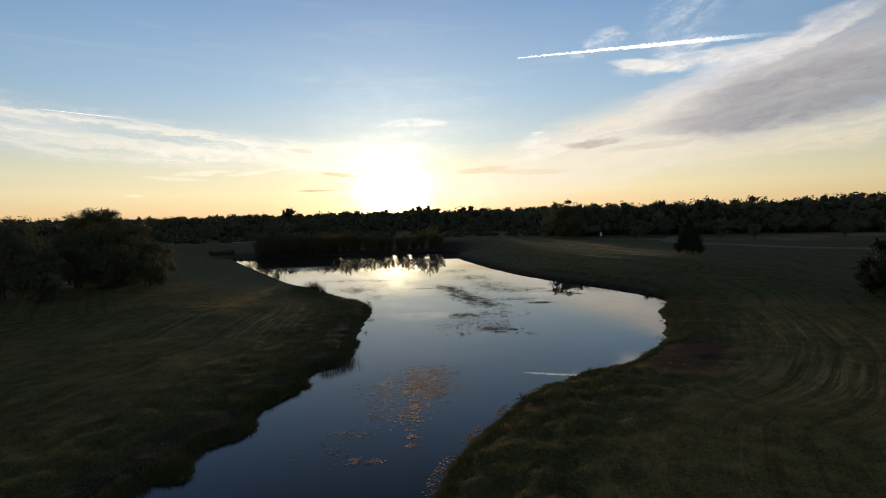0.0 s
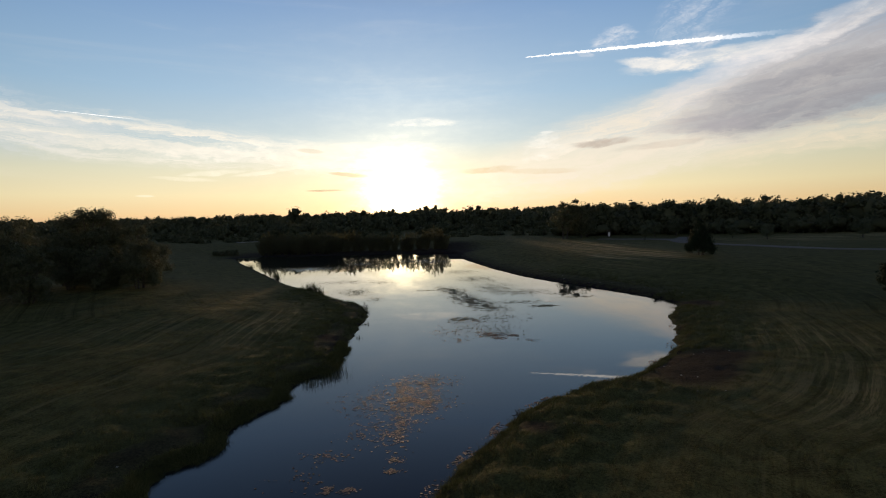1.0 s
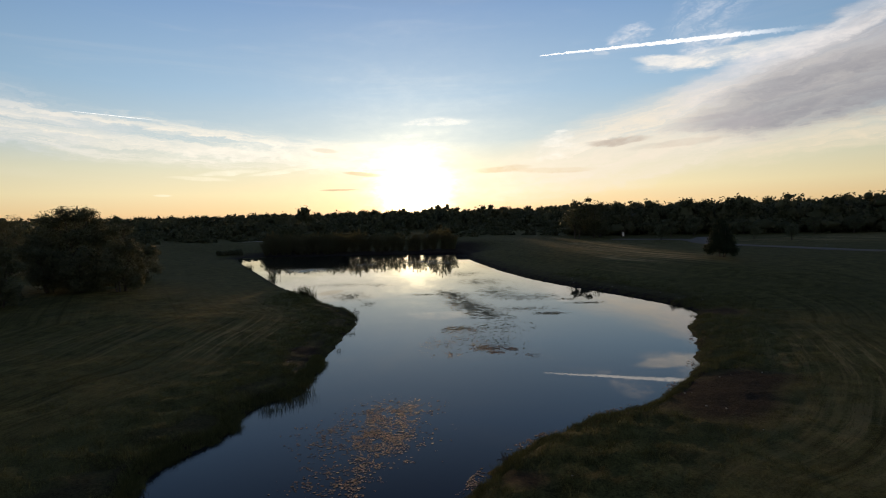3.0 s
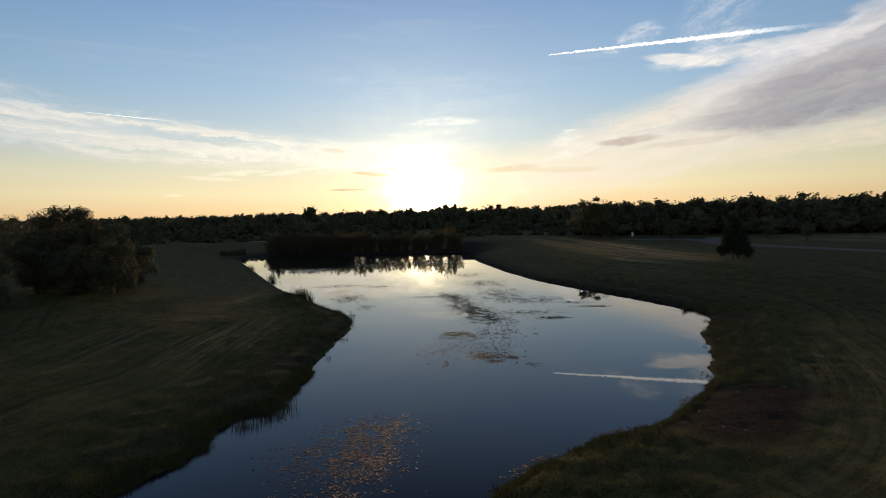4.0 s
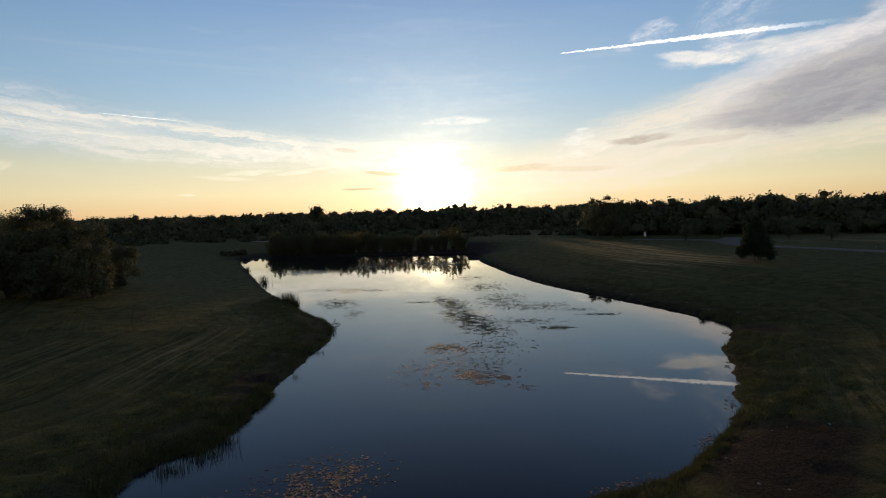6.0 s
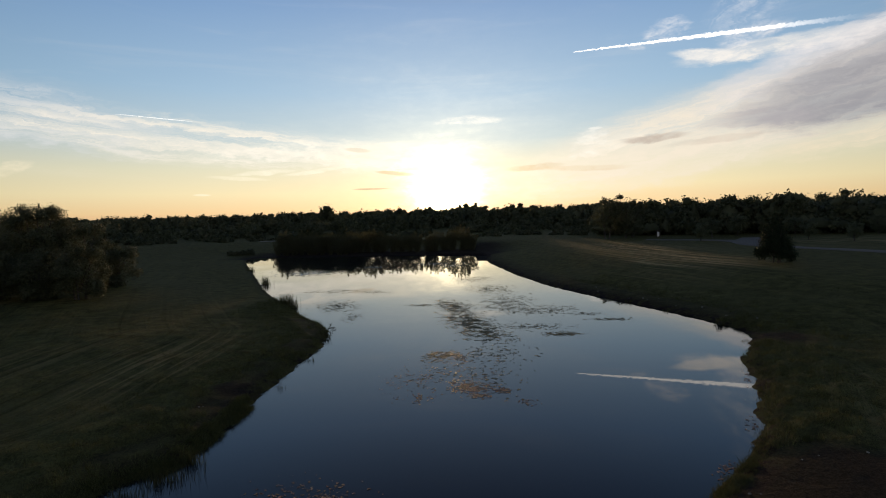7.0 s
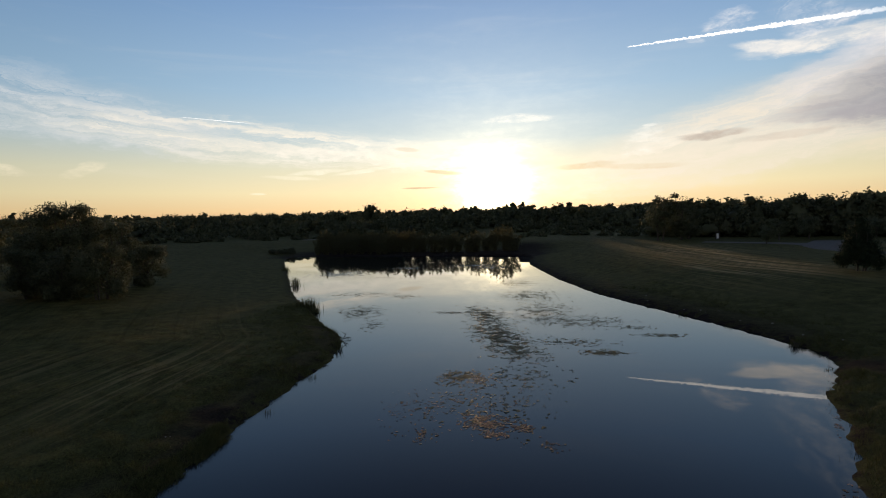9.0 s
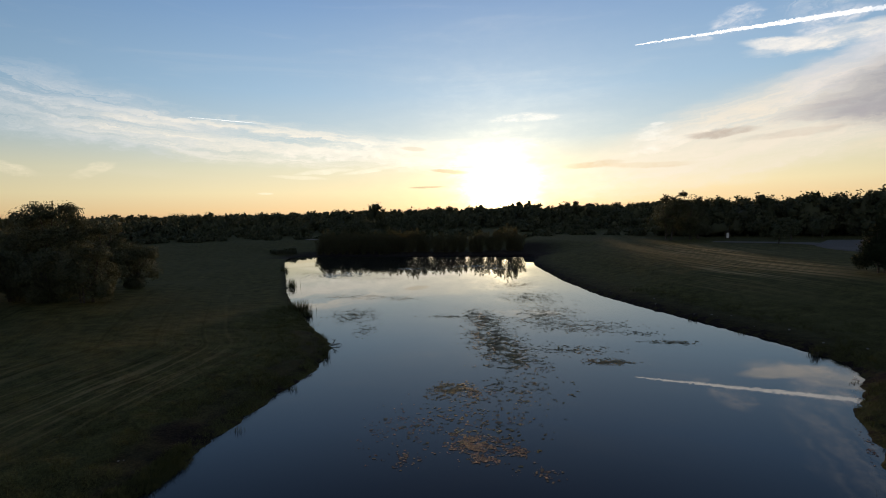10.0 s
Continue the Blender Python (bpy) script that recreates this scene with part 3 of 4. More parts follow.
# thicket on the left field
THICKET = [
    # x, y, height, half width, foot of the crown, leaves
    (-50.0, 75.0, 11.3, 4.0, 0.3, 13000), (-46.9, 78.2, 8.4, 3.3, 0.2, 9000), (-40.3, 70.2, 6.3, 3.0, 0.1, 8000), (-45.0, 69.8, 5.6, 3.0, 0.1, 7000), (-49.0, 69.8, 6.0, 2.8, 0.1, 6000),
    (-53.0, 74.0, 8.0, 3.2, 0.3, 7000), (-46.0, 83.5, 5.4, 2.9, 0.1, 5500), (-51.0, 60.5, 8.9, 3.5, 0.6, 8000), (-46.8, 59.8, 6.4, 2.5, 0.2, 5500), (-57.0, 62.5, 9.0, 4.2, 0.8, 7000),
    (-79.5, 96.6, 10.3, 4.2, 0.8, 4500), (-84.5, 92.5, 10.4, 4.6, 0.8, 4500), (-74.0, 95.0, 7.6, 3.6, 0.5, 3500)]
for k, (x, y, h, w, b, n) in enumerate(THICKET):
    rng = np.random.default_rng(100 + k + 50 * (k in (0, 6)))
    stand(tree("broadleaf_tree" if h > 7 else "round_shrub", rng, h, w, b, 0.21, int(n * 2.4), LEAF_BROAD, "dark green leafy tree in a thicket on the field" if h > 7 else "low dense dark shrub at the edge of the thicket",
               "tree" if h > 7 else "shrub", 22, 2 if h > 7 else 4), x, y, 40 * k)

def willow(rng, height, width, count):
    """A young willow: a sheaf of upright leafy plumes that end in points."""
    top = tagged(new("young_willow"), "young willow with pale leaf tips on the pond edge", "tree")
    limbs, spots, ways = [], [], []
    for k in range(15):
        turn, lean = k * 2.4 + rng.uniform(-0.4, 0.4), width * math.sqrt(rng.uniform(0.02, 1.0))
        foot = np.array([math.cos(turn) * lean * 0.22, math.sin(turn) * lean * 0.22, -0.3])
        tip = np.array([math.cos(turn) * lean * 1.1, math.sin(turn) * lean * 1.1, height * rng.uniform(0.66, 1.0) * (1 - 0.30 * (lean / width) ** 2)])
        limbs.append((tuple(foot), tuple(foot + (tip - foot) * 0.9), 0.055, 0.012))
        n = count // 15
        s = rng.uniform(0, 1, n) ** 0.85
        wide = width * 0.50 * np.sqrt(np.clip(1.02 - s, 0, 1)) * (0.45 + 0.75 * np.minimum(s * 3, 1)) * (1 + 0.35 * np.sin(s * 17 + turn * 3))
        off = np.clip(rng.normal(size=(n, 3)), -1.6, 1.6) * wide[:, None] * (0.62, 0.62, 0.5)
        spots.append(foot + (tip - foot) * s[:, None] + off)
        ways.append(off + 0.3 * unit(rng, n))
    part("trunk", woody(limbs), top, "thin brown stems")
    v, f = leaves(rng, (np.concatenate(spots), np.concatenate(ways)), 0.31, 1.2, 0.38)
    part("crown", mesh_of("crown", v, f, LEAF_WILLOW), top)
    return top


# willows at the head of the pond
rng = np.random.default_rng(5)
kinds = [willow(np.random.default_rng(30 + k), 7.2 + 0.4 * (k % 3), 2.3, 4200) for k in range(5)]
spots = [(-61.6 + 2.62 * k + rng.uniform(-0.5, 0.5), 172.6 - 0.2 * k + rng.uniform(-0.8, 0.8), 1.0) for k in range(24)] + [(-61.0 + 2.6 * k + rng.uniform(-0.5, 0.5), 176.4 + rng.uniform(-0.6, 0.8), 1.0) for k in range(10)]
spots += [(-58.5 + 2.3 * k + rng.uniform(-0.6, 0.6), 165.0 + rng.uniform(-1.0, 1.0), rng.uniform(0.45, 0.62)) for k in range(10)]
for k, (x, y, grown) in enumerate(spots):
    s = grown * rng.uniform(0.78, 1.0)
    ob = kinds[k] if k < 5 else copy_thing(kinds[k % 5], Matrix())
    tagged(ob, group="willows at the head of the pond")
    ob.matrix_world = pose(x, y, max(ground_z(x, y), -0.1), 0, 0, 67 * k) @ Matrix.Diagonal((s, s, s * rng.uniform(0.93, 1.05), 1))

# the lone cedar on the right bank, the shrub beside the flight, the lawn trees
rng = np.random.default_rng(7)
boughs = [(0, 0, 2.3, 1.7, 1.7, 1.7), (0.1, 0, 4.1, 0.8, 0.8, 0.85), (-0.1, 0.1, 4.75, 0.4, 0.4, 0.45)]
for k in range(15):
    turn, low = k * 2.4, 0.9 + 0.17 * k
    boughs.append((math.cos(turn) * (1.85 - 0.10 * k), math.sin(turn) * (1.85 - 0.10 * k), low, 0.85 - 0.025 * k, 0.85 - 0.025 * k, 0.6))
stand(tree("cedar_tree", rng, 5.1, 2.9, 0.4, 0.27, 22000, LEAF_CEDAR, "small dark cedar with ragged low boughs on the grass", "tree", slim=0.3, stems=3, forms=boughs, tight=0.22, shoots=0.25), 41.3, 87.2).scale = (0.93, 0.93, 1.12)
rng = np.random.default_rng(8)
stand(tree("round_shrub", rng, 5.6, 3.0, 0.1, 0.24, 15000, LEAF_CEDAR, "big rounded dark shrub standing alone on the grass", "shrub", 14, 4), 43.8, 50.0)
stand(tree("broadleaf_tree", np.random.default_rng(9), 8.2, 3.2, 1.4, 0.24, 13000, LEAF_LAWN, "pale green feathery tree behind a dark shrub", "tree", 18, 2, shoots=0.2), 48.6, 51.5)
for k, (x, y, h) in enumerate([(36.5, 164.5, 11.2), (41.5, 166.0, 12.0), (45.5, 171.0, 11.0)]):
    stand(tree("broadleaf_tree", np.random.default_rng(140 + k), h, 3.9, 0.6, 0.36, 9000, LEAF_BROAD, "tall dark broadleaf tree at the corner of the woods", "tree", 16, 2), x, y, 80 * k)
lawn = [tree("lawn_tree", np.random.default_rng(60 + k), 3.8, 1.8, 0.7, 0.20, 5000, LEAF_LAWN, "young round-headed lawn tree beside the park road", "tree", 7, 1) for k in range(3)]
for k, (x, y, s) in enumerate([(53.2, 143.2, 1.1), (73.4, 137.2, 0.95), (76.3, 127.2, 1.0), (93.1, 120.0, 1.2), (61.5, 158.0, 1.35), (96, 150, 1.2), (104, 147, 1.3), (70, 163, 1.4), (122, 122, 1.3), (84, 162, 1.2)]):
    ob = lawn[k] if k < 3 else copy_thing(lawn[k % 3], Matrix())
    tagged(ob, group="young trees on the lawn")
    ob.matrix_world = pose(x, y, ground_z(x, y), 0, 0, 50 * k) @ Matrix.Diagonal((s, s, s, 1))


def canopy(rng, w, h):
    """Broad lobes of a tree that stands close among others."""
    out = [(0, 0, 0.48 * h, 0.8 * w, 0.8 * w, 0.5 * h)]
    for k in range(7):
        turn, s, r = rng.uniform(0, math.tau), rng.uniform(0.35, 0.95), w * rng.uniform(0.30, 0.5)
        reach = w * rng.uniform(0.3, 0.75) * (1.15 - 0.6 * s)
        out.append((math.cos(turn) * reach, math.sin(turn) * reach, h * s - 0.8 * r, r, r, 0.85 * r))
    return out


def woods(name, seed, spots, leaf, per_tree, label):
    """Far woods: rows of crowns made of leaf sprays round dark hearts, as one mesh."""
    rng = np.random.default_rng(seed)
    pts, ways, hearts = [], [], []
    for x, y, h, w in spots:
        z = ground_z(x, y)
        shapes = canopy(rng, w, h) + [(rng.normal(0, w), -0.7 * w, 0.22 * h, 0.9 * w, 0.7 * w, 0.28 * h)]
        spot, out = shell(rng, per_tree, shapes, 8, 0.13, 0.0, 0.84, 0.30)
        pts.append(spot + (x, y, z))
        ways.append(out)
        hearts += [(x + a, y + b, z + c, 0.66 * d, 0.66 * e, 0.66 * f) for a, b, c, d, e, f in shapes]
    v, f = leaves(rng, (np.concatenate(pts), np.concatenate(ways)), leaf, 0.0, 0.8)
    rings, sides = 4, 7
    base = [(math.sin((i + 0.5) / rings * math.pi) * math.cos(k * math.tau / sides), math.sin((i + 0.5) / rings * math.pi) * math.sin(k * math.tau / sides), math.cos((i + 0.5) / rings * math.pi)) for i in range(rings) for k in range(sides)]
    base = np.array(base)
    bf = np.array([(i * sides + k, i * sides + (k + 1) % sides, (i + 1) * sides + (k + 1) % sides, (i + 1) * sides + k) for i in range(rings - 1) for k in range(sides)])
    hearts = np.array(hearts)
    rugged = rng.uniform(0.45, 1.2, (len(hearts), len(base), 1))
    hv = (hearts[:, None, :3] + base[None] * hearts[:, None, 3:] * rugged).reshape(-1, 3)
    hf = (np.arange(len(hearts))[:, None, None] * len(base) + bf[None]).reshape(-1, 4) + len(v)
    me = mesh_of(name, np.vstack([v, hv]), np.vstack([f, hf]), LEAF_WOODS)
    return tagged(new(name, me), label, "woods", kind="stuff")


def belt(seed, az_a, az_b, dist, depth, count, low, high, wide):
    """Places for a belt of trees seen between two bearings; low and high are the heights at its ends."""
    rng = np.random.default_rng(seed)
    out = []
    for k in range(count):
        s = (k + rng.uniform(0, 1)) / count
        a = radians(az_a + (az_b - az_a) * s)
        r = dist(az_a + (az_b - az_a) * s) + rng.uniform(0, 1) ** 1.5 * depth
        out.append((math.sin(a) * r, math.cos(a) * r, (low + (high - low) * s) * rng.choice([0.8, 0.9, 0.97, 1.03, 1.14]), wide * rng.uniform(0.8, 1.3)))
    return out


def young(seed, az_a, az_b, near, far, count):
    """Young growth that rises with the distance, between the lawn and the tall woods."""
    rng = np.random.default_rng(seed)
    out = []
    for k in range(count):
        a, r = radians(rng.uniform(az_a, az_b)), near + (far - near) * rng.uniform(0, 1) ** 1.3
        h = min(max(0.068 * (r - 158) - 2.6, 1.7), 11) * rng.uniform(0.8, 1.1)
        out.append((math.sin(a) * r, math.cos(a) * r, h, 1.6 + 0.32 * h))
    return out


woods("left_woods", 1, belt(1, -64, -15, lambda a: 172 + 258 * float(step(-47, -31, a)), 60, 190, 9.5, 13.2, 5.4) + young(11, -47, -15, 226, 430, 190), 1.0, 340, "dark mixed woods along the edge of the field")
woods("pond_head_woods", 2, belt(2, -18.3, -13, lambda a: 242, 26, 24, 7.0, 7.5, 4.6) + [(-89.8, 299, 18.2, 6.8), (-87.4, 301, 17.6, 6.3), (-64, 252, 10.5, 4.6), (-78, 254, 9.5, 3.6)], 0.7, 1000, "dark trees with one tall round crown behind the pond")
woods("middle_woods", 5, belt(5, -14, 14, lambda a: 385 - 6 * max(a, 0), 70, 110, 13.2, 12.5, 6.2) + belt(15, -12, -1, lambda a: 395, 30, 30, 14.6, 15.0, 6.2) + young(12, -14, 14, 200, 390, 140), 1.05, 340, "dark woods behind the head of the pond")
woods("right_woods", 3, belt(3, 12, 47, lambda a: 194 - 0.2 * (a - 6), 55, 215, 11.0, 11.2, 5.2) + [(44, 193, 12.0, 5.0), (49, 196, 12.0, 5.0), (152, 190, 13.5, 4), (170, 186, 13.5, 4)], 0.74, 860, "dark mixed woods behind the park lawn")
woods("ridge_woods", 4, belt(4, -55, 20, lambda a: 590, 200, 190, 12.0, 15.5, 11.0) + [(-40, 560, 18, 9), (-32, 560, 19, 9), (-25, 562, 22.5, 10), (-17, 565, 20, 9), (-8, 565, 18, 9), (24, 585, 19, 7), (32, 590, 19, 7), (75, 600, 16, 8)], 1.7, 260, "far wooded ridge on the skyline")


# ---------------------------------------------------------------- grass, reeds, floating leaves
def blades(rng, foot, height, width, lean):
    """Pointed blades of grass standing at the given feet."""
    n = len(foot)
    turn = rng.uniform(0, math.tau, n)
    side = np.stack([np.cos(turn), np.sin(turn), np.zeros(n)], -1) * (width * rng.uniform(0.6, 1.3, n))[:, None]
    away = rng.normal(size=(n, 2)) * lean
    tip = foot + np.column_stack([away * height[:, None], height])
    v = np.stack([foot - side, foot + side, tip], 1).reshape(-1, 3)
    return v, np.arange(3 * n).reshape(-1, 3)


def tufts(name, seed, count, area, keep, per, size, width, spread, label):
    """Tufts of grass strewn over a stretch of land; keep(x, y, d, rng) says which stay."""
    rng = np.random.default_rng(seed)
    x, y = rng.uniform(area[0], area[1], count), rng.uniform(area[2], area[3], count)
    d = shore_distance(x, y)
    ok = keep(x, y, d, rng)
    x, y, d = x[ok], y[ok], d[ok]
    z = np.maximum(land(x, y, d)[0], 0.0)
    tall = size(x, y, d) * rng.uniform(0.6, 1.4, len(x))
    foot = np.repeat(np.column_stack([x, y, z - 0.03]), per, axis=0)
    foot[:, :2] += rng.normal(size=(len(foot), 2)) * spread
    v, f = blades(rng, foot, np.repeat(tall, per) * rng.uniform(0.6, 1.2, len(foot)), width, 0.45)
    return tagged(new(name, mesh_of(name, v, f, GRASS_BLADE)), label, "grass", kind="stuff")


tufts("bank_grass", 11, 260000, (-22, 36, 12, 92), lambda x, y, d, r: (d > 0.1) & (d < 7.0) & (r.uniform(0, 1, len(x)) < 0.75 * np.exp(-np.maximum(d - 1.6, 0) / 2.2) * (0.55 + 0.45 * wobble(x, y, 0.8, 6.0))) & (mud_dark_patch(x, y, d) < 0.35),
      9, lambda x, y, d: 0.23 + 0.14 * wobble(x, y, 1.4, 2.0), 0.010, 0.11, "rough uncut grass along the pond bank")
tufts("field_grass", 12, 88000, (-48, 46, 12, 72), lambda x, y, d, r: (d > 2.0) & (r.uniform(0, 1, len(x)) < np.clip(1.15 - y / 75, 0.1, 1)) & (mud_dark_patch(x, y, d) < 0.3),
      8, lambda x, y, d: 0.13 + 0.07 * wobble(x, y, 1.6, 5.0), 0.009, 0.11, "short mown grass on the field")


tufts("overhanging_grass", 13, 150000, (-15, 17, 15, 44), lambda x, y, d, r: (d > np.where(x < -4, -0.32 * (wobble(x, y, 1.5, 3.0) > 0.0), 0.05)) & (d < 0.75) & (wobble(x, y, 1.3, 3.0) > r.uniform(-1.2, 0.4, len(x))),
      12, lambda x, y, d: np.where(x < -4, 0.22, 0.13) + 0.07 * wobble(x, y, 1.1, 5.0), 0.008, 0.10, "soft marsh grass in low mats at the water's edge")


def reed_clump(x, y, width, height, count, seed, lean=0.16):
    rng = np.random.default_rng(seed)
    foot = np.column_stack([rng.normal(0, width * 0.4, count), rng.normal(0, width * 0.25, count), np.full(count, -0.15)])
    v, f = blades(rng, foot, height * rng.uniform(0.55, 1.15, count), 0.032 if y > 55 else 0.014, lean)
    me = mesh_of("reed_clump", v, f, REED_BLADE)
    ob = tagged(new("reed_clump", me), "clump of upright green reeds in the shallow water", "reeds", kind="stuff")
    ob.location = (x, y, max(ground_z(x, y), 0.0))


for k, (x, y, w, h, n) in enumerate([
        (-19.3, 76.6, 1.5, 1.6, 300), (-17.6, 74.8, 0.5, 1.2, 60), (-7.2, 35.4, 1.2, 0.7, 260), (-6.9, 36.8, 0.6, 0.9, 120), (-7.6, 42.6, 0.4, 0.4, 40), (-7.8, 34.0, 0.9, 0.6, 180),
        (-7.2, 46.5, 0.4, 0.5, 30), (-8.7, 59.6, 0.5, 0.8, 30), (-7.5, 52.5, 0.4, 0.5, 30), (-31.4, 97.6, 0.9, 1.5, 120), (-45, 120, 1.0, 1.4, 100),
        (19.7, 45.2, 0.9, 0.3, 60), (24.9, 58.0, 0.9, 0.3, 60), (23.0, 71.0, 0.8, 0.4, 50), (25.2, 64.4, 0.5, 0.7, 60), (20.6, 76.6, 0.5, 0.6, 40)]):
    reed_clump(x, y, w, h, n, 200 + k)


def floating(name, seed, patches, size, mat, label, near=0.35, far=99.0):
    """Small notched leaves that float on the water, strewn in ragged patches (x, y, half sizes, turn, count)."""
    rng = np.random.default_rng(seed)
    spots = []
    for cx, cy, rx, ry, turn, count in patches:
        count = int(count * 4.6)
        n = count * 4
        u = rng.normal(size=(n, 2)) * 0.5
        c, t = math.cos(radians(turn)), math.sin(radians(turn))
        x, y = cx + u[:, 0] * rx * c - u[:, 1] * ry * t, cy + u[:, 0] * rx * t + u[:, 1] * ry * c
        # rafts: leaves gather round knots that lie along a ragged pattern
        knots = np.column_stack([x, y])[wobble(x, y, 0.35 * min(rx, ry) ** 0.6, seed) > rng.uniform(-0.7, 0.8, n)][:max(count * 2 // 3, 3)]
        pick = rng.integers(0, len(knots), count)
        knot_size = rng.uniform(0.3, 1.4, len(knots))[pick][:, None] * size
        spots.append(knots[pick] + rng.normal(size=(count, 2)) * knot_size * (1.5, 1.0))
    p = np.concatenate(spots)
    off = -shore_distance(p[:, 0], p[:, 1])
    p = p[(off > near) & (off < far)]
    n = len(p)
    r = size * rng.uniform(0.3, 1.0, n) ** 1.5 * 1.8
    a = rng.uniform(0, math.tau, n)[:, None] + np.array([0.25, 1.2, 2.1, 3.14, 4.2, 5.1, 6.0])
    reach = r[:, None] * rng.uniform(0.2, 1.4, (n, 7)) * np.array([1, 1, 1, 1, 1, 1, 0.45])
    tilt = rng.normal(size=(n, 2)) * 0.06
    dx, dy = np.cos(a) * reach, np.sin(a) * reach
    dz = 0.012 + dx * tilt[:, :1] + dy * tilt[:, 1:] + rng.uniform(0, 0.008, (n, 1))
    v = np.dstack([p[:, :1] + dx, p[:, 1:] + dy, dz]).reshape(-1, 3)
    return tagged(new(name, mesh_of(name, v, np.arange(7 * n).reshape(-1, 7), mat)), label, "water plants", kind="stuff")


floating("floating_leaves", 3, [
    (-1.2, 30.4, 1.7, 2.1, 10, 520), (-1.6, 33.0, 1.5, 2.2, 10, 330), (-0.2, 34.0, 1.3, 1.6, 0, 110), (-3.7, 30.6, 1.5, 2.6, 0, 150), (-1.7, 27.2, 1.0, 2.6, 0, 170), (-2.9, 26.6, 1.4, 1.6, 0, 70),
    (-1.6, 23.6, 0.35, 0.25, 0, 26), (-1.6, 22.6, 0.35, 0.2, 0, 22), (-3.8, 21.2, 0.3, 0.3, 0, 26), (-3.1, 21.2, 0.3, 0.2, 0, 22), (-4.5, 24.0, 1.0, 0.6, 0, 34), (-5.2, 22.0, 1.4, 1.4, 0, 18), (0.2, 48.0, 1.6, 2.6, 0, 60)], 0.036, PADS, "tan floating leaves strewn over the near water")
floating("yellowed_pads", 6, [(4.3, 46.8, 1.1, 1.0, 0, 190), (6.1, 46.4, 0.5, 0.5, 0, 50), (4.8, 45.4, 0.6, 0.4, 0, 40), (1.4, 44.8, 1.0, 0.8, 0, 20), (7.4, 44.6, 0.8, 0.6, 0, 16), (3.0, 49.0, 2.8, 4.0, 0, 60), (3.4, 53.4, 1.0, 1.2, 0, 40)], 0.048, PADS, "yellowed lily pads on the open water")
floating("lily_pads", 4, [
    (4.6, 48.5, 2.8, 2.4, 0, 60), (3.0, 51.0, 3.2, 4.0, 0, 70), (1.9, 54.0, 1.4, 1.2, 0, 130), (5.6, 54.5, 2.8, 3.0, 0, 90), (5.0, 60.8, 2.0, 3.2, 14, 260), (3.1, 66.2, 2.0, 6.0, 16, 880), (0.9, 75.0, 1.7, 5.0, 18, 560), (-2.6, 76.0, 2.0, 0.8, 0, 60),
    (7.0, 77.0, 3.2, 6.5, 0, 460), (10.6, 72.5, 4.2, 3.0, 0, 260), (11.3, 61.0, 1.6, 0.7, 0, 130), (9.0, 64.0, 3.2, 1.6, 0, 110), (16.7, 67.2, 1.8, 0.7, 0, 70), (14.6, 70.0, 1.8, 0.8, 0, 40), (5.0, 89.0, 3.4, 5.5, 0, 380), (2.5, 101.0, 3.2, 4.5, 0, 240),
    (-12.8, 75.5, 2.6, 4.2, 20, 280), (-9.0, 68.5, 1.0, 2.2, 0, 40), (-17.0, 88.5, 5.0, 2.2, 0, 160), (-11.0, 87.0, 3.0, 1.5, 0, 60), (-36, 117, 6, 3.0, 0, 150), (-22, 108, 6, 2.5, 0, 70)], 0.060, LILY, "small lily pads in ragged patches on the open water")
# flat glossy scraps added to stand in for pale sky glints on dark water
floating("glint_patches", 9, [(-30.0, 113.5, 4.5, 4.0, 0, 330), (-7.0, 131.0, 6.0, 1.6, 8, 180), (-3.5, 126.0, 3.5, 1.4, 0, 90), (-20.0, 125.0, 3.0, 2.0, 0, 60)], 0.11, GLINT_SCRAPS, "flat glossy scraps added for pale sky glints on the far water")
floating("edge_leaves", 5, [(-0.4, 20.0, 0.9, 2.2, 10, 190), (1.2, 23.6, 0.8, 2.0, 30, 170), (2.9, 26.4, 0.8, 1.6, 30, 150), (5.6, 30.2, 1.6, 0.8, 30, 90), (10, 33.4, 2.2, 0.6, 10, 70), (14.6, 37.2, 1.0, 2.0, 30, 90), (17.6, 42.0, 1.0, 2.6, 30, 90), (20.6, 49, 1.0, 4, 20, 110), (24.5, 57.5, 1.6, 2.4, 0, 60)], 0.036, PADS, "scraps of floating leaf along the bank", 0.04, 0.6)


# ---------------------------------------------------------------- small things
def block(name, size, at_z, parent, mat, x=0.0, y=0.0, bevel=0.01, label=""):
    bm = bmesh.new()
    bmesh.ops.create_cube(bm, size=1.0)
    bmesh.ops.scale(bm, vec=size, verts=bm.verts)
    bmesh.ops.bevel(bm, geom=bm.edges[:], offset=bevel, segments=2, affect="EDGES")
    bmesh.ops.translate(bm, vec=(x, y, at_z), verts=bm.verts)
    me = bpy.data.meshes.new(name)
    bm.to_mesh(me)
    bm.free()
    me.materials.append(mat)
    return part(name, me, parent, label)


board = tagged(new("notice_board"), "white notice board between dark wooden posts on the grass", "sign")
block("post", (0.20, 0.16, 2.2), 0.95, board, DARK_WOOD, -0.43)
block("post", (0.20, 0.16, 2.2), 0.95, board, DARK_WOOD, 0.43)
block("panel", (0.52, 0.05, 1.25), 0.98, board, WHITE_PAINT, label="white painted panel")
block("cap", (1.12, 0.22, 0.20), 2.10, board, DARK_WOOD, label="dark cap rail")
stand(board, 50.0, 164.3, -14)
stake = tagged(new("marker_stake"), "thin weathered marker stake in the grass by the road", "stake", "marker stakes")
block("stake", (0.05, 0.05, 0.8), 0.36, stake, STONE)
stand(stake, 62.9, 98.6)
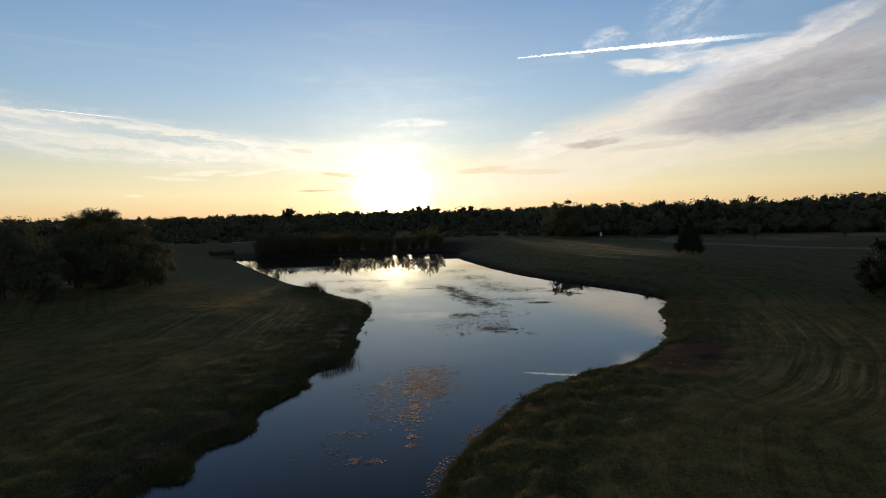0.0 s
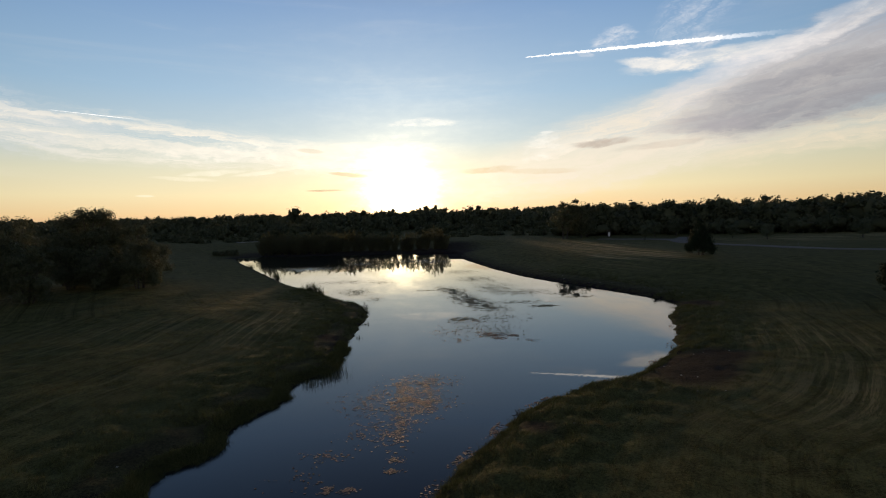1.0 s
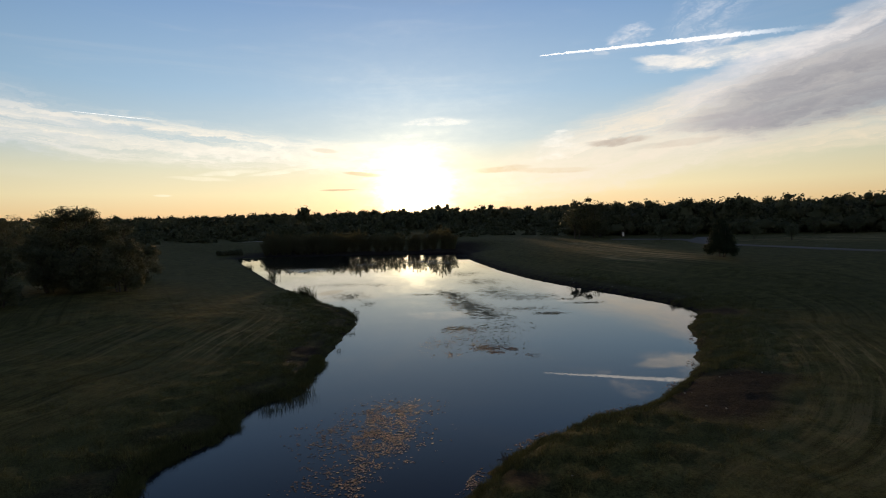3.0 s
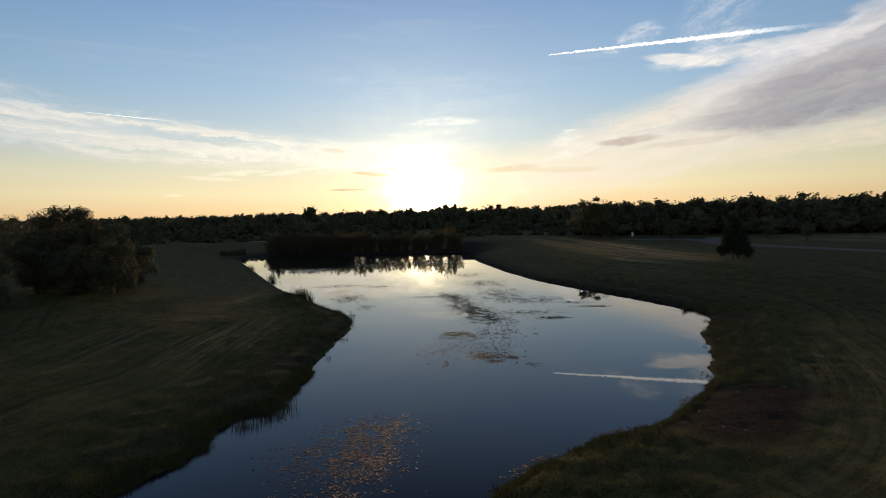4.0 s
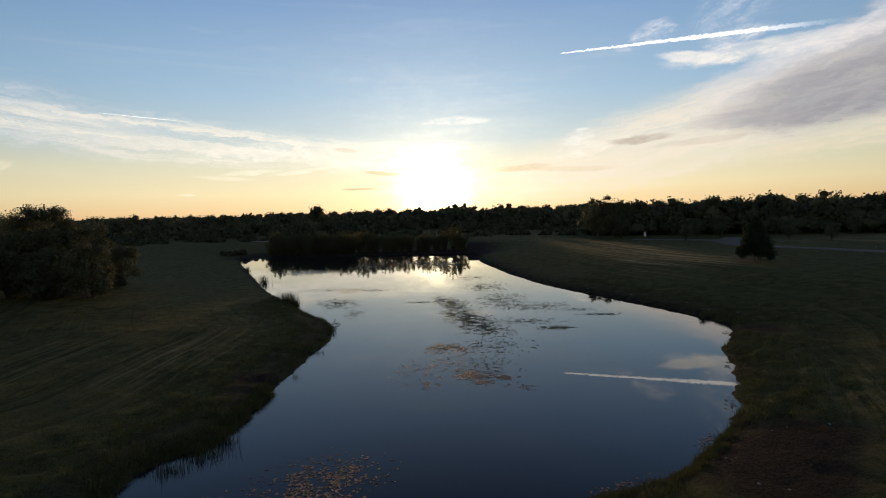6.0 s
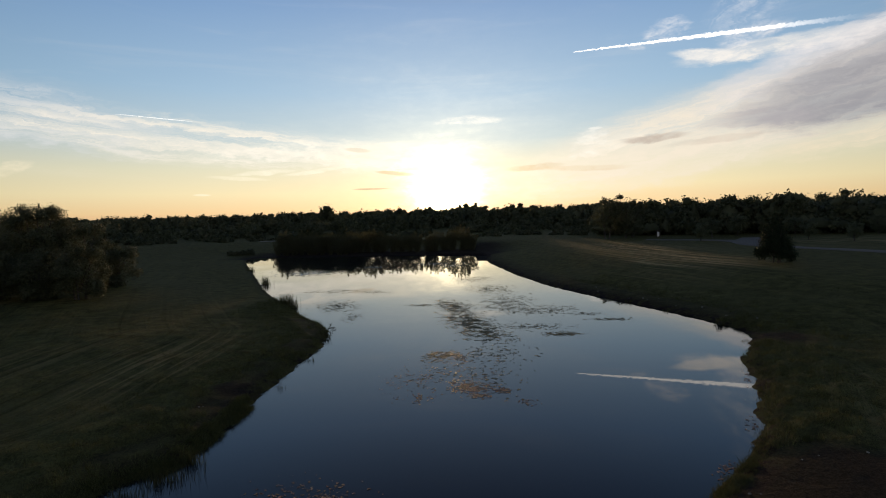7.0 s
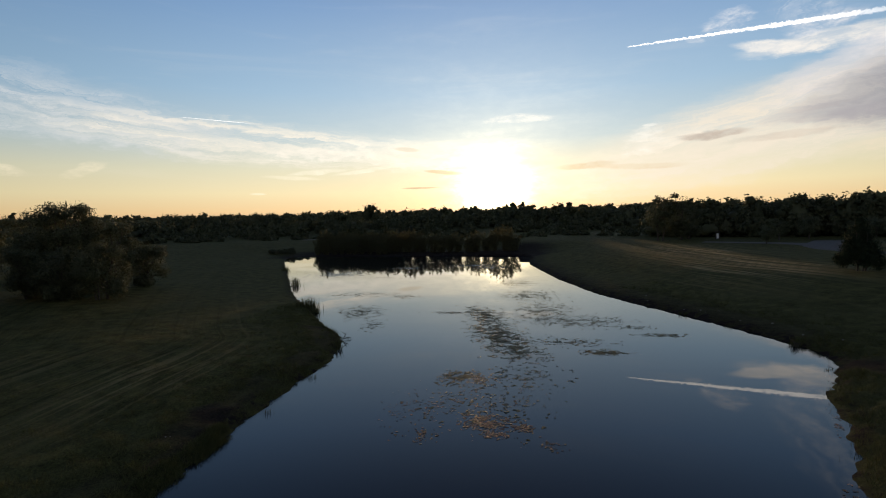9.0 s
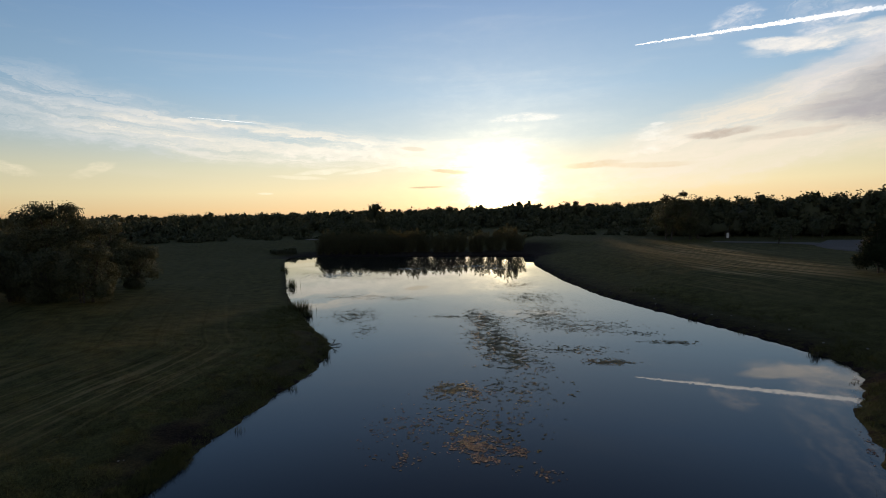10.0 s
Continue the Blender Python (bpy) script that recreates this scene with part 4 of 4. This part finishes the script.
stand(copy_thing(stake, Matrix()), 65.9, 100.6)


def stone(seed, x, y, size):
    rng = np.random.default_rng(seed)
    bm = bmesh.new()
    bmesh.ops.create_icosphere(bm, subdivisions=2, radius=size)
    for v in bm.verts:
        v.co *= 1 + 0.28 * noise.noise(v.co / size * 1.3 + Vector((seed, 0, 0)))
        v.co.z *= 0.55
    me = bpy.data.meshes.new("stone")
    bm.to_mesh(me)
    bm.free()
    me.materials.append(STONE)
    ob = tagged(new("stone", me), "pale weathered stone lying on the muddy bank", "stone", "stones on the bank")
    ob.matrix_world = pose(x, y, ground_z(x, y) + size * 0.2, 0, 0, rng.uniform(0, 360))


rng = np.random.default_rng(21)
HEAPS = [(13.6, 32.4), (17.2, 38.0), (15.6, 34.4), (-9.9, 27.0), (3.6, 25.0), (-11.0, 23.0), (-9.3, 42.0), (27.0, 64.0), (26.0, 70.0), (23.5, 76.0), (20.0, 84.0), (17.0, 92.0)]
for k in range(48):
    x, y = HEAPS[k % len(HEAPS)]
    x, y = x + rng.normal(0, 1.6), y + rng.normal(0, 1.6)
    if float(shore_distance(x, y)[0]) > 0.4:
        stone(40 + k, x, y, rng.uniform(0.03, 0.06) * (1.6 if y > 55 else 1.0))


def dead_branch(x, y, turn, size, seed):
    """A bare forked branch that leans out over the water."""
    rng = np.random.default_rng(seed)
    limbs = []
    for k in range(5):
        tip = Vector((rng.uniform(0.3, 1.0), rng.uniform(-0.45, 0.45), rng.uniform(0.05, 0.75))) * size
        limbs.append(((0, 0, 0.05), tuple(tip), 0.022, 0.009))
        for _ in range(3):
            start = tip * rng.uniform(0.4, 0.9)
            limbs.append((tuple(start), tuple(start + Vector(rng.normal(0, 0.22, 3)) * size), 0.014, 0.006))
    ob = tagged(new("dead_branch", woody(limbs)), "bare forked dead branch leaning over the water", "branch", "dead branches at the shore")
    ob.matrix_world = pose(x, y, max(ground_z(x, y), 0.0), 0, 0, turn)


dead_branch(-9.6, 62.7, 15, 1.05, 1)
dead_branch(25.4, 64.2, 200, 0.9, 2)
dead_branch(4.2, 27.7, 130, 0.5, 3)
for k, (x, y, h, w) in enumerate([(-71.5, 165.5, 1.2, 2.8), (-68.5, 166.5, 1.7, 2.6)]):
    stand(tree("low_brush", np.random.default_rng(80 + k), h, w, 0.05, 0.34, 1500, LEAF_BROAD, "low tangled brush on the pond bank", "shrub", 7, 4), x, y, 70 * k)
